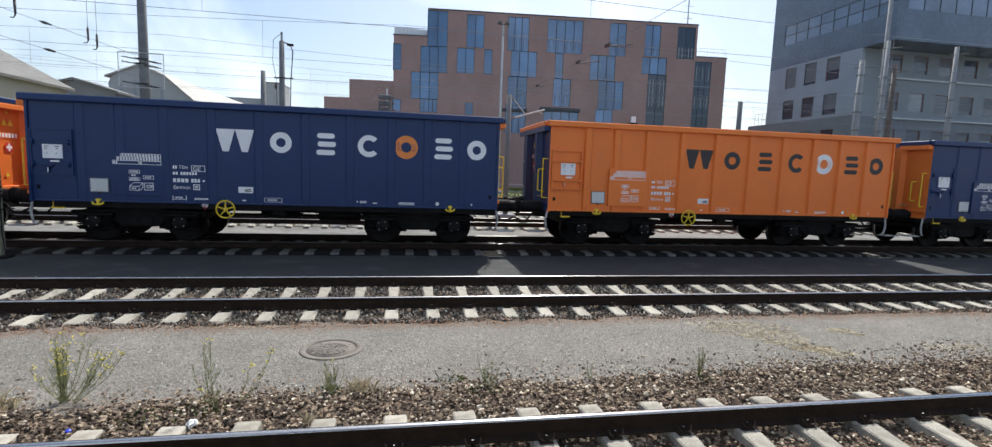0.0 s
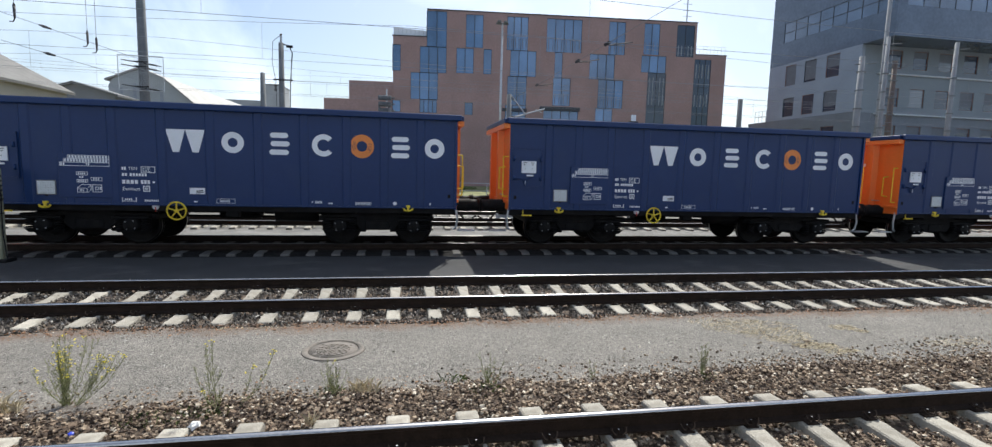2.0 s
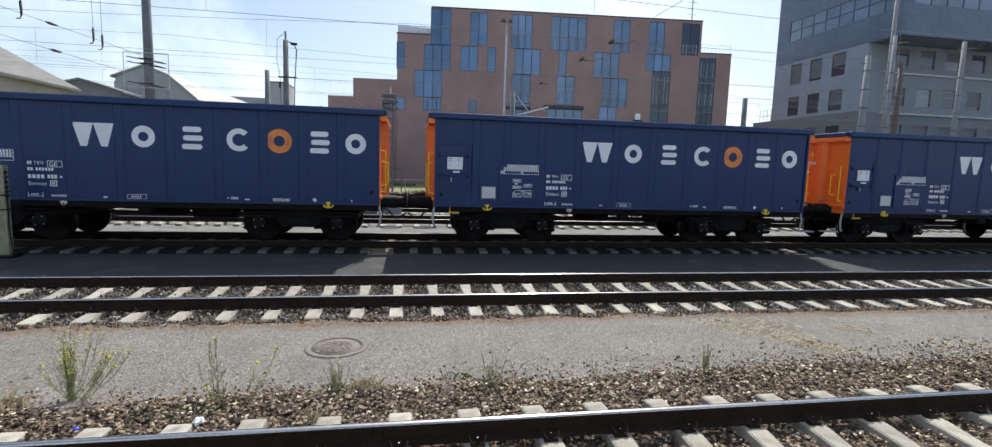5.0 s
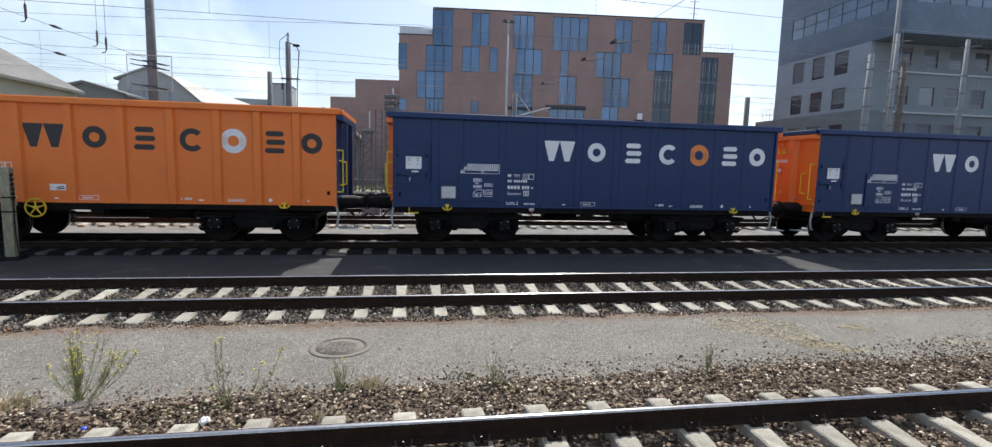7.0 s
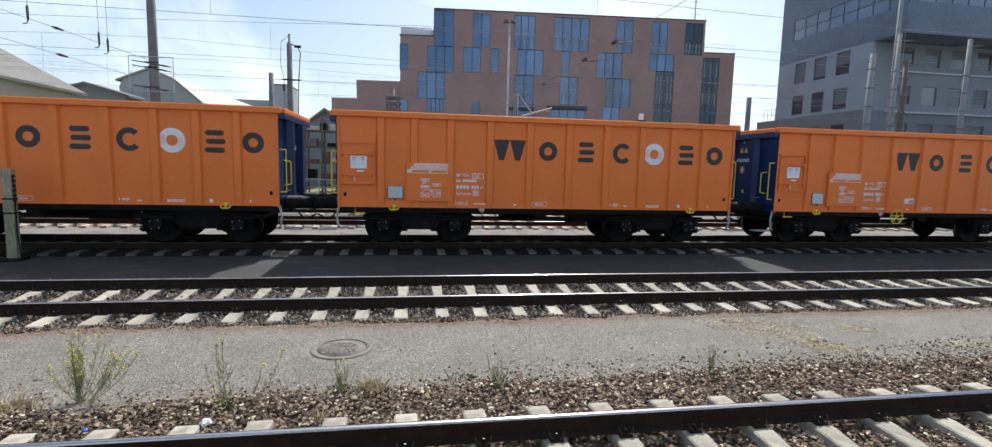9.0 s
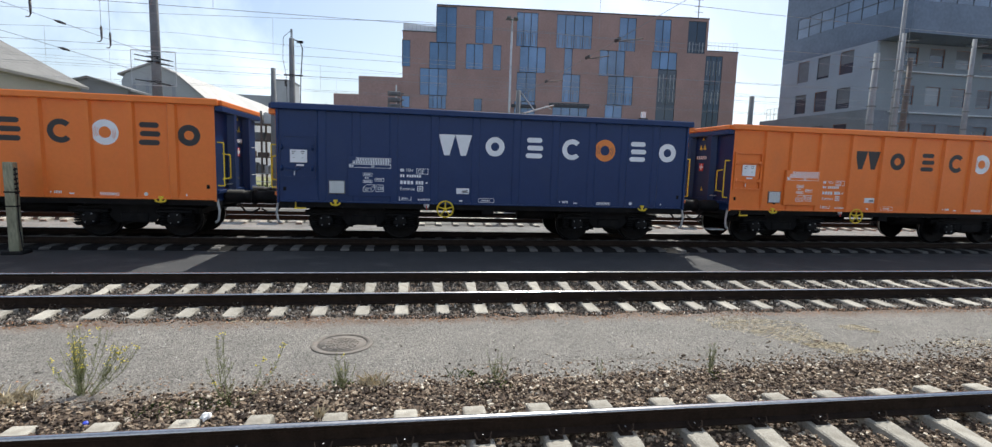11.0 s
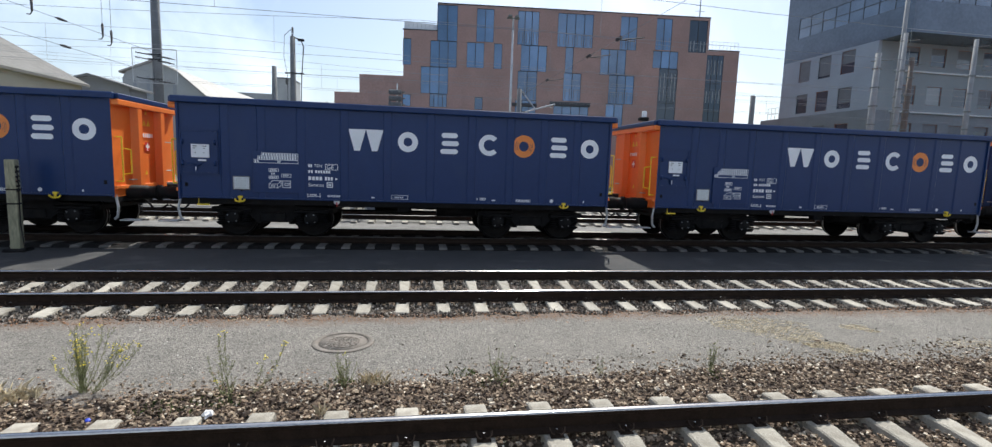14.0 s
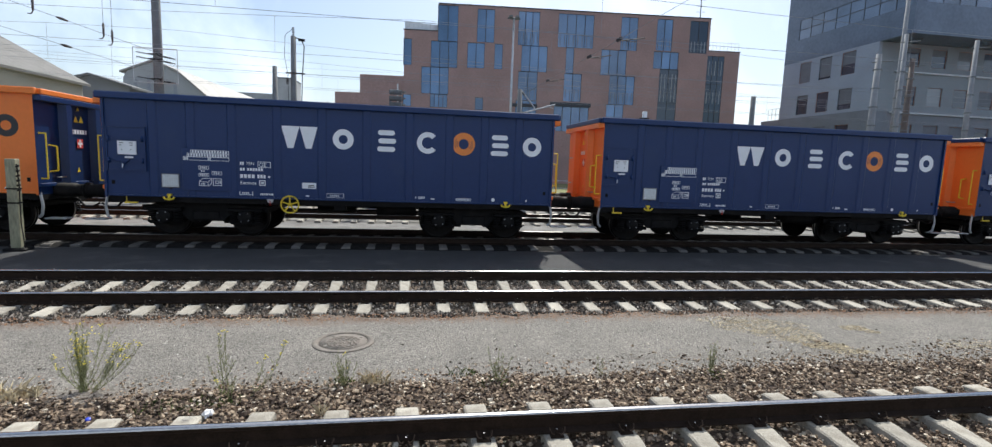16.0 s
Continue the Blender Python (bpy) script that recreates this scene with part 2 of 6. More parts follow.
def soiled_edges(m, soil, spans):
    """Trodden soil along the long edges of a strip; spans of (y where it begins, y where it is full)."""
    n, l = m.node_tree.nodes, m.node_tree.links
    b = n["Principled BSDF"]
    col = b.inputs["Base Color"].links[0].from_socket
    sep, spot = n.new("ShaderNodeSeparateXYZ"), n.new("ShaderNodeTexNoise")
    spot.inputs["Scale"].default_value, spot.inputs["Detail"].default_value = 2.6, 9.0
    l.new(n["Texture Coordinate"].outputs["Object"], sep.inputs["Vector"])
    l.new(n["Texture Coordinate"].outputs["Object"], spot.inputs["Vector"])
    for y0, y1, most in spans:
        near, cut, mix = n.new("ShaderNodeMapRange"), n.new("ShaderNodeMath"), n.new("ShaderNodeMix")
        near.inputs[1].default_value, near.inputs[2].default_value, near.inputs[4].default_value = y0, y1, 0.75
        l.new(sep.outputs["Y"], near.inputs[0])
        cut.operation = "ADD"
        l.new(near.outputs[0], cut.inputs[0])
        l.new(spot.outputs["Fac"], cut.inputs[1])
        ramp = n.new("ShaderNodeMapRange")
        ramp.inputs[1].default_value, ramp.inputs[2].default_value, ramp.inputs[4].default_value = 0.72, 1.15, most
        l.new(cut.outputs[0], ramp.inputs[0])
        mix.data_type = "RGBA"
        mix.inputs[7].default_value = (*soil, 1)
        l.new(ramp.outputs[0], mix.inputs[0])
        l.new(col, mix.inputs[6])
        col = mix.outputs[2]
    l.new(col, b.inputs["Base Color"])


soiled_edges(PATH, (0.17, 0.115, 0.082), ((6.6, 7.25, 0.7), (5.35, 4.6, 0.35)))


def glass(name, color, rough=0.06, spread=0.5):
    m = paint(name, color, rough, vary=0.25, scale=0.35, spread=spread)
    b = m.node_tree.nodes["Principled BSDF"]
    b.inputs["Specular IOR Level"].default_value = 0.8
    return m


# the reflected sky is put into the base blue of these two glasses
GLASS = glass("window_glass", (0.105, 0.205, 0.39))
STRIP_GLASS = glass("strip_window_glass", (0.15, 0.2, 0.29))
GLASS_DARK = glass("dark_window_glass", (0.027, 0.045, 0.08))
PLASTIC = paint("blue_plastic", (0.02, 0.05, 0.5), 0.4)
LITTER = paint("white_litter", (0.8, 0.8, 0.8), 0.6)

# ---- building blocks ----


def box(bm, x0, x1, y0, y1, z0, z1, bevel=0.0):
    v = [bm.verts.new((x, y, z)) for x in (x0, x1) for y in (y0, y1) for z in (z0, z1)]
    faces = [bm.faces.new([v[i] for i in q]) for q in ((0, 1, 3, 2), (4, 6, 7, 5), (0, 4, 5, 1), (2, 3, 7, 6), (0, 2, 6, 4), (1, 5, 7, 3))]
    if bevel:
        edges = {e for f in faces for e in f.edges}
        bmesh.ops.bevel(bm, geom=list(edges), offset=bevel, segments=1, affect="EDGES", profile=0.5)


def rod(bm, a, b, r, n=8, r2=None):
    """A round bar from a to b, tapered to r2."""
    a, b = Vector(a), Vector(b)
    w = (b - a).normalized()
    u = w.orthogonal().normalized()
    v = w.cross(u)
    r2 = r if r2 is None else r2
    rings = [[bm.verts.new(p + (u * math.cos(k * math.tau / n) + v * math.sin(k * math.tau / n)) * q) for k in range(n)] for p, q in ((a, r), (b, r2))]
    for k in range(n):
        f = bm.faces.new((rings[0][k], rings[0][(k + 1) % n], rings[1][(k + 1) % n], rings[1][k]))
        f.smooth = n > 6
    bm.faces.new(rings[0][::-1])
    bm.faces.new(rings[1])


def pipe(bm, pts, r, n=8):
    for a, b in zip(pts, pts[1:]):
        rod(bm, a, b, r, n)


def prism(bm, outline, y0, y1, axis="y"):
    """An outline of (a, b) pushed from y0 to y1 along an axis."""
    def at(a, b, c):
        return {"y": (a, c, b), "x": (c, a, b), "z": (a, b, c)}[axis]
    lo = [bm.verts.new(at(a, b, y0)) for a, b in outline]
    hi = [bm.verts.new(at(a, b, y1)) for a, b in outline]
    bm.faces.new(lo)
    bm.faces.new(hi[::-1])
    for k in range(len(lo)):
        j = (k + 1) % len(lo)
        bm.faces.new((lo[j], lo[k], hi[k], hi[j]))


def lathe(bm, profile, n=24, axis="y", at=(0, 0, 0)):
    """Rings of (radius, place along the axis), closed where the radius is 0."""
    at = Vector(at)
    rings = []
    for r, h in profile:
        ring = []
        for k in range(n if r > 1e-6 else 1):
            c, s = r * math.cos(k * math.tau / n), r * math.sin(k * math.tau / n)
            ring.append(bm.verts.new(at + Vector({"y": (c, h, s), "z": (c, s, h), "x": (h, c, s)}[axis])))
        rings.append(ring)
    for a, b in zip(rings, rings[1:]):
        for k in range(n):
            q = [a[k % len(a)], a[(k + 1) % len(a)], b[(k + 1) % len(b)], b[k % len(b)]]
            q = list(dict.fromkeys(q))
            if len(q) > 2:
                bm.faces.new(q).smooth = True


def ring_flat(bm, cx, cz, r0, r1, y, a0=0.0, a1=360.0, n=28, thick=0.003):
    """A flat ring, or part of one, that lies on a side wall."""
    whole = a1 - a0 >= 360
    k0 = [radians(a0 + (a1 - a0) * k / n) for k in range(n + (0 if whole else 1))]
    inn = [bm.verts.new((cx + r0 * math.cos(a), y, cz + r0 * math.sin(a))) for a in k0]
    out = [bm.verts.new((cx + r1 * math.cos(a), y, cz + r1 * math.sin(a))) for a in k0]
    for k in range(len(k0) if whole else len(k0) - 1):
        j = (k + 1) % len(k0)
        bm.faces.new((inn[k], out[k], out[j], inn[j]))


def flat(bm, x0, x1, z0, z1, y):
    bm.faces.new([bm.verts.new(p) for p in ((x0, y, z0), (x1, y, z0), (x1, y, z1), (x0, y, z1))])


def mesh_of(name, bm, *materials):
    bmesh.ops.recalc_face_normals(bm, faces=bm.faces)
    me = bpy.data.meshes.new(name)
    bm.to_mesh(me)
    bm.free()
    for m in materials:
        me.materials.append(m)
    return me


def part(name, bm, material, parent, label="", m=None, kind=""):
    ob = new(name, bm if isinstance(bm, bpy.types.Mesh) else mesh_of(name, bm, material))
    ob.parent = parent
    if m is not None:
        ob.matrix_basis = m
    return tagged(ob, label, kind=kind)


def thing(name, label, category, group="", kind="", m=None):
    ob = new(name)
    if m is not None:
        ob.matrix_basis = m
    return tagged(ob, label, category, group, kind)


def solid(name, bm, material, label, category, group="", kind="", m=None):
    ob = new(name, mesh_of(name, bm, material))
    if m is not None:
        ob.matrix_basis = m
    return tagged(ob, label, category, group, kind)


def text_mesh(text, size):
    """Words in the built-in font, as a flat mesh in the x-z plane, left-aligned."""
    cu = bpy.data.curves.new("words", "FONT")
    cu.body, cu.size = text, size
    ob = bpy.data.objects.new("words", cu)
    me = bpy.data.meshes.new_from_object(ob)
    bpy.data.objects.remove(ob)
    me.transform(Matrix.Rotation(radians(90), 4, "X"))
    return me

# ---- ground ----
rng = random.Random(7)


def sheet(name, x0, x1, y0, y1, z, nx, ny, material, label, category, rough=0.0, seed=0, slope=0.0, ragged=0.0):
    """A ground sheet, uneven by rough metres; its long edges wander by ragged metres."""
    bm = bmesh.new()
    grid = []
    for i in range(nx + 1):
        row = []
        for j in range(ny + 1):
            x, y = x0 + (x1 - x0) * i / nx, y0 + (y1 - y0) * j / ny
            if ragged and j in (0, ny):
                y += ragged * noise.noise((x * 1.3, y, seed)) + ragged * 0.5 * noise.noise((x * 5.1, y, seed + 3))
            row.append(bm.verts.new((x, y, z + slope * (y - y0) + rough * noise.noise((x * 1.1, y * 1.1, seed)))))
        grid.append(row)
    for i in range(nx):
        for j in range(ny):
            bm.faces.new((grid[i][j], grid[i + 1][j], grid[i + 1][j + 1], grid[i][j + 1])).smooth = True
    return solid(name, bm, material, label, category, kind="structure")


sheet("ground", -600, 700, -250, 900, -0.42, 20, 20, YARD, "grey gravel ground of the railway yard", "ground")


def path_edge(x):
    """Where the ballast shoulder of the near track meets the asphalt path."""
    return 4.86 + 0.045 * min(x, 1.5) + 0.008 * max(0.0, x - 1.5) + 0.16 * noise.noise((x * 0.9, 3.3, 0.0)) + 0.06 * noise.noise((x * 3.7, 1.3, 0.0))


def ease(v):
    v = max(0.0, min(1.0, v))
    return v * v * (3 - 2 * v)


bed_near = sheet("ballast_bed_near", -14, 18, 0.2, 5.9, -0.262, 200, 40, BED, "dark brown ballast under the near track", "ballast", rough=0.02, seed=1)
for v in bed_near.data.vertices:  # the shoulder runs up to the path and under it
    e = path_edge(v.co.x)
    v.co.z += 0.055 * ease((v.co.y - e + 0.75) / 0.7) - 0.09 * ease((v.co.y - e - 0.02) / 0.2)
bed_middle = sheet("ballast_bed_middle", -24, 44, 7.0, 10.4, -0.285, 200, 12, BED, "brown ballast under the middle track", "ballast", rough=0.02, seed=2)
bed_train = sheet("ballast_bed_train", -50, 90, 12.35, 15.8, -0.186, 200, 36, SHADED_BED, "ballast under the train's track, darkened for its shade", "ballast", rough=0.02, seed=3)
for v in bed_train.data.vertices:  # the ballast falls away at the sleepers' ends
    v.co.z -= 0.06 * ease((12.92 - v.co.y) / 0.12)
path = sheet("path", -16, 30, 4.0, 7.2, -0.182, 276, 40, PATH, "worn grey asphalt path between two tracks with grit", "path", rough=0.012, seed=4, slope=-0.018, ragged=0.2)
for v in path.data.vertices:  # its ragged edge breaks away under the ballast
    v.co.z -= 0.12 * ease((path_edge(v.co.x) + 0.03 - v.co.y) / 0.2)


def path_seam(points, half, label):
    """A thin tarred seam or crack that lies along points of the path."""
    bm = bmesh.new()
    rows = []
    for k, (x, y) in enumerate(points):
        (x0, y0), (x1, y1) = points[max(0, k - 1)], points[min(len(points) - 1, k + 1)]
        side = Vector((y0 - y1, x1 - x0)).normalized() * half * (1 + 0.5 * math.sin(k * 1.7))
        z = -0.182 - 0.018 * (y - 4.0) + 0.012 * noise.noise((x * 1.1, y * 1.1, 4)) + 0.004
        rows.append([bm.verts.new((x + q * side.x, y + q * side.y, z)) for q in (-1, 1)])
    for a, b in zip(rows, rows[1:]):
        bm.faces.new((a[0], b[0], b[1], a[1]))
    return solid("path_seam", bm, BED, label, "pavement", kind="structure")


path_seam([(0.6 + k * 0.16, 5.33 + 0.002 * k + 0.02 * noise.noise((k * 0.4, 0.0, 5.0))) for k in range(34)], 0.004, "dark tarred seam along the asphalt path")
path_seam([(4.66 + 0.42 * k / 11 + 0.03 * noise.noise((k * 0.6, 2.0, 0.0)), 6.86 - 1.08 * k / 11) for k in range(12)], 0.009, "dark crack with dry grass across the path")
sheet("service_strip", -40, 70, 10.15, 12.55, -0.215, 220, 8, DARK_ASPHALT, "dark asphalt strip beside the train's track", "pavement", rough=0.006, seed=5, ragged=0.05)
sheet("walkway", -60, 110, 15.6, 17.6, -0.21, 120, 6, LIGHT_GRAVEL, "pale sunlit gravel strip behind the train", "pavement", rough=0.015, seed=6, ragged=0.1)
sheet("yard_bed", -80, 150, 17.6, 32.0, -0.26, 160, 20, YARD, "grey ballast of the far yard tracks", "ballast", rough=0.03, seed=8)
sheet("verge", -90, 160, 36.9, 62.0, -0.24, 100, 14, VERGE_M, "yellow-green grass verge before the office buildings", "ground", rough=0.03, seed=9)

# unseen wall added to block low sky and throw sunlight back at the train
bm = bmesh.new()
box(bm, -120, 160, -5.6, -5.0, -0.4, 7.0)
solid("bounce_wall", bm, BOUNCE_PALE, "unseen pale wall added behind the platform to bounce sunlight", "wall", kind="structure")
bm = bmesh.new()
box(bm, -60, 90, -5.0, 0.75, -0.42, 0.36)
solid("platform", bm, DARK_ASPHALT, "plain asphalt platform beside the near track", "platform", kind="structure")

# ---- tracks ----


def rail_mesh(name, x0, x1, top_m):
    """A flat-bottomed rail with its polished head, its top at z = 0, in lengths of a few metres."""
    half = [(0.0, -0.17), (0.07, -0.17), (0.07, -0.158), (0.012, -0.138), (0.009, -0.055), (0.034, -0.04), (0.036, -0.022), (0.0345, -0.0145), (0.0295, -0.0088), (0.0215, -0.0046), (0.0125, -0.0016), (0.0, 0.0)]
    outline = [(y, z) for y, z in half] + [(-y, z) for y, z in half[-2:0:-1]]
    bm = bmesh.new()
    steps = max(2, round((x1 - x0) / 4))
    rings = [[bm.verts.new((x0 + (x1 - x0) * k / steps, y, z)) for y, z in outline] for k in range(steps + 1)]
    for a, b in zip(rings, rings[1:]):
        for k in range(len(outline)):
            j = (k + 1) % len(outline)
            bm.faces.new((a[k], a[j], b[j], b[k]))
    bm.faces.new(rings[0])
    bm.faces.new(rings[-1][::-1])
    me = mesh_of(name, bm, RAIL_SIDE, top_m)
    for p in me.polygons:
        if min(me.vertices[i].co.z for i in p.vertices) > -0.015 and abs(p.normal.x) < 0.5:
            p.material_index, p.use_smooth = 1, True
    return me


def sleeper_mesh(material):
    bm = bmesh.new()
    ys = (-1.3, -1.28, -0.95, -0.55, -0.25, 0.25, 0.55, 0.95, 1.28, 1.3)
    top = (-0.03, -0.015, 0.0, 0.0, -0.03, -0.03, 0.0, 0.0, -0.015, -0.03)
    wide = (0.095, 0.1, 0.1, 0.098, 0.08, 0.08, 0.098, 0.1, 0.1, 0.095)
    rings = []
    for y, t, w in zip(ys, top, wide):
        rings.append([bm.verts.new(p) for p in ((-w - 0.03, y, -0.2), (-w, y, t - 0.012), (-w + 0.014, y, t), (w - 0.014, y, t), (w, y, t - 0.012), (w + 0.03, y, -0.2))])
    for a, b in zip(rings, rings[1:]):
        for k in range(5):
            bm.faces.new((a[k], a[k + 1], b[k + 1], b[k]))
    bm.faces.new(rings[0])
    bm.faces.new(rings[-1][::-1])
    return mesh_of("sleeper", bm, material)


def fastening_mesh():
    """Two bent spring clips with their bright screws, one each side of a rail at y = 0."""
    bm = bmesh.new()
    for s in (-1, 1):
        box(bm, -0.055, 0.055, s * 0.105 - 0.03, s * 0.105 + 0.03, 0.0, 0.014)
        rod(bm, (0, s * 0.1, 0.0), (0, s * 0.1, 0.062), 0.008, 6)
        for q in (-1, 1):
            pipe(bm, [(q * 0.012, s * 0.095, 0.03), (q * 0.03, s * 0.135, 0.028), (q * 0.055, s * 0.13, 0.045), (q * 0.066, s * 0.1, 0.075), (q * 0.06, s * 0.08, 0.05)], 0.0065, 5)
    me = mesh_of("rail_fastening", bm, RAIL_SIDE, GREY_STEEL)
    for p in me.polygons:
        if p.center.z > 0.055 and abs(p.center.x) < 0.02:
            p.material_index = 1
    return me


SLEEPER, SHADED_SLEEPER, FASTENING = sleeper_mesh(CONCRETE), sleeper_mesh(SHADED_CONCRETE), fastening_mesh()


def track(name, label, y, z, x0, x1, phase, near_x, clips=True, sleeper=None, top_m=RAIL_TOP):
    """A track about the line y; sleepers every 0.6 m within near_x, counted from phase."""
    t = thing(name, label, "railway track", kind="structure", m=pose(0, y, z))
    me = rail_mesh("rail", x0, x1, top_m)
    for s in (-1, 1):
        part("rail", me, None, t, "rusty rail with a polished head", pose(0, s * 0.7525, 0))
    k0, k1 = math.ceil((near_x[0] - phase) / 0.6), math.floor((near_x[1] - phase) / 0.6)
    r = random.Random(name)
    for k in range(k0, k1 + 1):
        p = part("sleeper", sleeper or SLEEPER, None, t, "", pose(phase + k * 0.6 + r.uniform(-0.012, 0.012), r.uniform(-0.015, 0.015), -0.172, 0, 0, r.uniform(-0.6, 0.6)))
        if clips:
            for s in (-1, 1):
                part("rail_fastening", FASTENING, None, p, "", pose(0, s * 0.7525, 0.0))
    return t


track("railway_track_near", "near track on pale concrete sleepers with polished rails", 3.07, 0.0, -40, 60, -0.06, (-8.5, 11))
track("railway_track_middle", "middle track on pale concrete sleepers in brown ballast", 8.68, -0.045, -60, 110, -0.778, (-15, 33))
# dark sleepers and dull rail heads hold the train's shade in their colour
track("railway_track_train", "shaded track under the freight train", 14.08, 0.0, -120, 200, 0.1, (-22, 44), clips=False, sleeper=SHADED_SLEEPER, top_m=DULL_TOP)
track("railway_track_far", "far track in bright ballast behind the train", 19.45, 0.0, -120, 200, 0.25, (-26, 48), clips=False, top_m=DULL_TOP)
track("railway_track_farther", "farther yard track in grey ballast", 24.0, 0.0, -120, 200, 0.25, (-5, 12), clips=False, top_m=DULL_TOP)
track("railway_track_farthest", "farthest yard track beside a grass strip", 28.5, 0.0, -120, 200, 0.25, (-5, 12), clips=False, top_m=DULL_TOP)

# ---- ballast stones ----


def stones(name, label, x0, x1, bands, count, size, material, seed, rich, squash=1.0, edge=None, sleepers=None):
    """Broken stones scattered in bands of (y0, y1, z, weight); one mesh. Past an edge they thin out."""
    r = random.Random(seed)
    if rich:
        vs = [Vector((x, y, z)) * 0.72 for x in (-1, 1) for y in (-1, 1) for z in (-1, 1)]
        fs = ((0, 1, 3), (0, 3, 2), (4, 6, 7), (4, 7, 5), (0, 4, 5), (0, 5, 1), (2, 3, 7), (2, 7, 6), (0, 2, 6), (0, 6, 4), (1, 5, 7), (1, 7, 3))
    else:
        vs = [Vector(v) for v in ((1, 0, 0), (-1, 0, 0), (0, 1, 0), (0, -1, 0), (0, 0, 1), (0, 0, -1))]
        fs = ((0, 2, 4), (2, 1, 4), (1, 3, 4), (3, 0, 4), (2, 0, 5), (1, 2, 5), (3, 1, 5), (0, 3, 5))
    verts, faces = [], []
    weights = [b[3] for b in bands]
    for _ in range(count):
        y0, y1, z, _w = r.choices(bands, weights)[0]
        x, y = r.uniform(x0, x1), r.uniform(y0, y1)
        s = size * r.uniform(0.5, 1.35) * (1.55 if r.random() < 0.06 else 1.0)
        if sleepers and abs(y - sleepers[0]) < 1.31 and abs((x - sleepers[1] + 0.3) % 0.6 - 0.3) < 0.108 and r.random() < 0.97:
            continue
        if edge:
            past = y - edge(x)
            if past > 0 and r.random() > math.exp(-past / (0.11 + 0.02 * max(0.0, min(x, 8.0)))):
                continue
            z += 0.055 * ease((past + 0.75) / 0.7) if past < 0.05 else 0.036
            s *= 1.0 if past < 0 else 0.75
        turn = Euler((r.uniform(0, 6.3), r.uniform(0, 6.3), r.uniform(0, 6.3))).to_matrix()
        sc = (s * r.uniform(0.7, 1.25), s * r.uniform(0.6, 1.0), s * r.uniform(0.5, 0.85))
        n0, lift = len(verts), r.uniform(0, 0.012)
        for v in vs:
            w = turn @ Vector((v.x * sc[0] * r.uniform(0.5, 1.25), v.y * sc[1] * r.uniform(0.5, 1.25), v.z * sc[2] * r.uniform(0.5, 1.25)))
            verts.append((x + w.x, y + w.y, z + w.z * squash + lift))
        faces += [tuple(n0 + i for i in f) for f in fs]
    me = bpy.data.meshes.new(name)
    me.from_pydata(verts, [], faces)
    me.materials.append(material)
    ob = new(name, me)
    return tagged(ob, label, "gravel", kind="stuff")


stones("ballast_stones", "brown and grey broken ballast stones beside the near rail", -7, 9.5,
       [(1.6, 4.2, -0.238, 2.7), (4.2, 5.8, -0.238, 2.6)], 62000, 0.021, STONE, 11, True, 0.7, path_edge, (3.07, -0.06))
stones("ballast_stones", "dark grey-brown ballast stones between the middle track's sleepers", -10, 24,
       [(7.25, 9.9, -0.256, 3.0), (9.7, 10.25, -0.245, 0.5), (7.15, 7.45, -0.255, 0.4)], 56000, 0.027, STONE_FAR, 12, False, sleepers=(8.68, -0.778))
stones("path_grit", "loose pale grit and pebbles on the asphalt path", -8, 16, [(5.0, 5.5, -0.2, 3), (5.4, 6.2, -0.205, 1.6), (6.1, 7.2, -0.22, 1.6)], 9000, 0.011, PATH_GRIT, 13, False, 0.35)
stones("path_clods", "scattered dark stones kicked onto the path", -6, 10, [(5.1, 6.6, -0.2, 1)], 26, 0.017, STONE_FAR, 15, True, 0.7)
stones("leaf_litter", "brown dry leaf litter along the middle track", -10, 20, [(6.98, 7.3, -0.232, 3), (6.8, 7.1, -0.23, 0.5), (4.7, 5.3, -0.205, 0.8)], 9000, 0.015, LEAF_LITTER, 14, False, 0.3)

# ---- the freight train ----
WAGON_PITCH, TRACK_Y = 11.66, 14.08
POSTS = (-4.15, -3.36, -2.48, -1.49, -0.48, 0.55, 1.56, 2.53, 3.4, 4.27)
HALF, SIDE, PLATE = 5.17, 1.49, 1.438
WHEEL_X = (-4.12, -2.32, 2.32, 4.12)


def wheelset_mesh():
    bm = bmesh.new()
    rod(bm, (0, -0.95, 0), (0, 0.95, 0), 0.075, 12)
    for s in (-1, 1):
        a = s * 0.68
        lathe(bm, [(0.07, a + s * 0.1), (0.13, a + s * 0.1), (0.15, a + s * 0.06), (0.36, a + s * 0.045), (0.4, a + s * 0.1), (0.45, a + s * 0.1),
                   (0.46, a + s * 0.03), (0.463, a - s * 0.0), (0.49, a - s * 0.015), (0.485, a - s * 0.035), (0.4, a - s * 0.035), (0.36, a + s * 0.015), (0.15, a), (0.07, a)], 32)
        for k in range(5):
            c, q = math.cos(k * math.tau / 5), math.sin(k * math.tau / 5)
            rod(bm, (c * 0.25, a + s * 0.03, q * 0.25), (c * 0.25, a + s * 0.075, q * 0.25), 0.02, 6)
    me = mesh_of("wheelset", bm, WHEEL, TREAD)
    for p in me.polygons:
        r = math.hypot(p.center.x, p.center.z)
        if r > 0.453 and abs(p.normal.y) < 0.6:
            p.material_index = 1
    return me


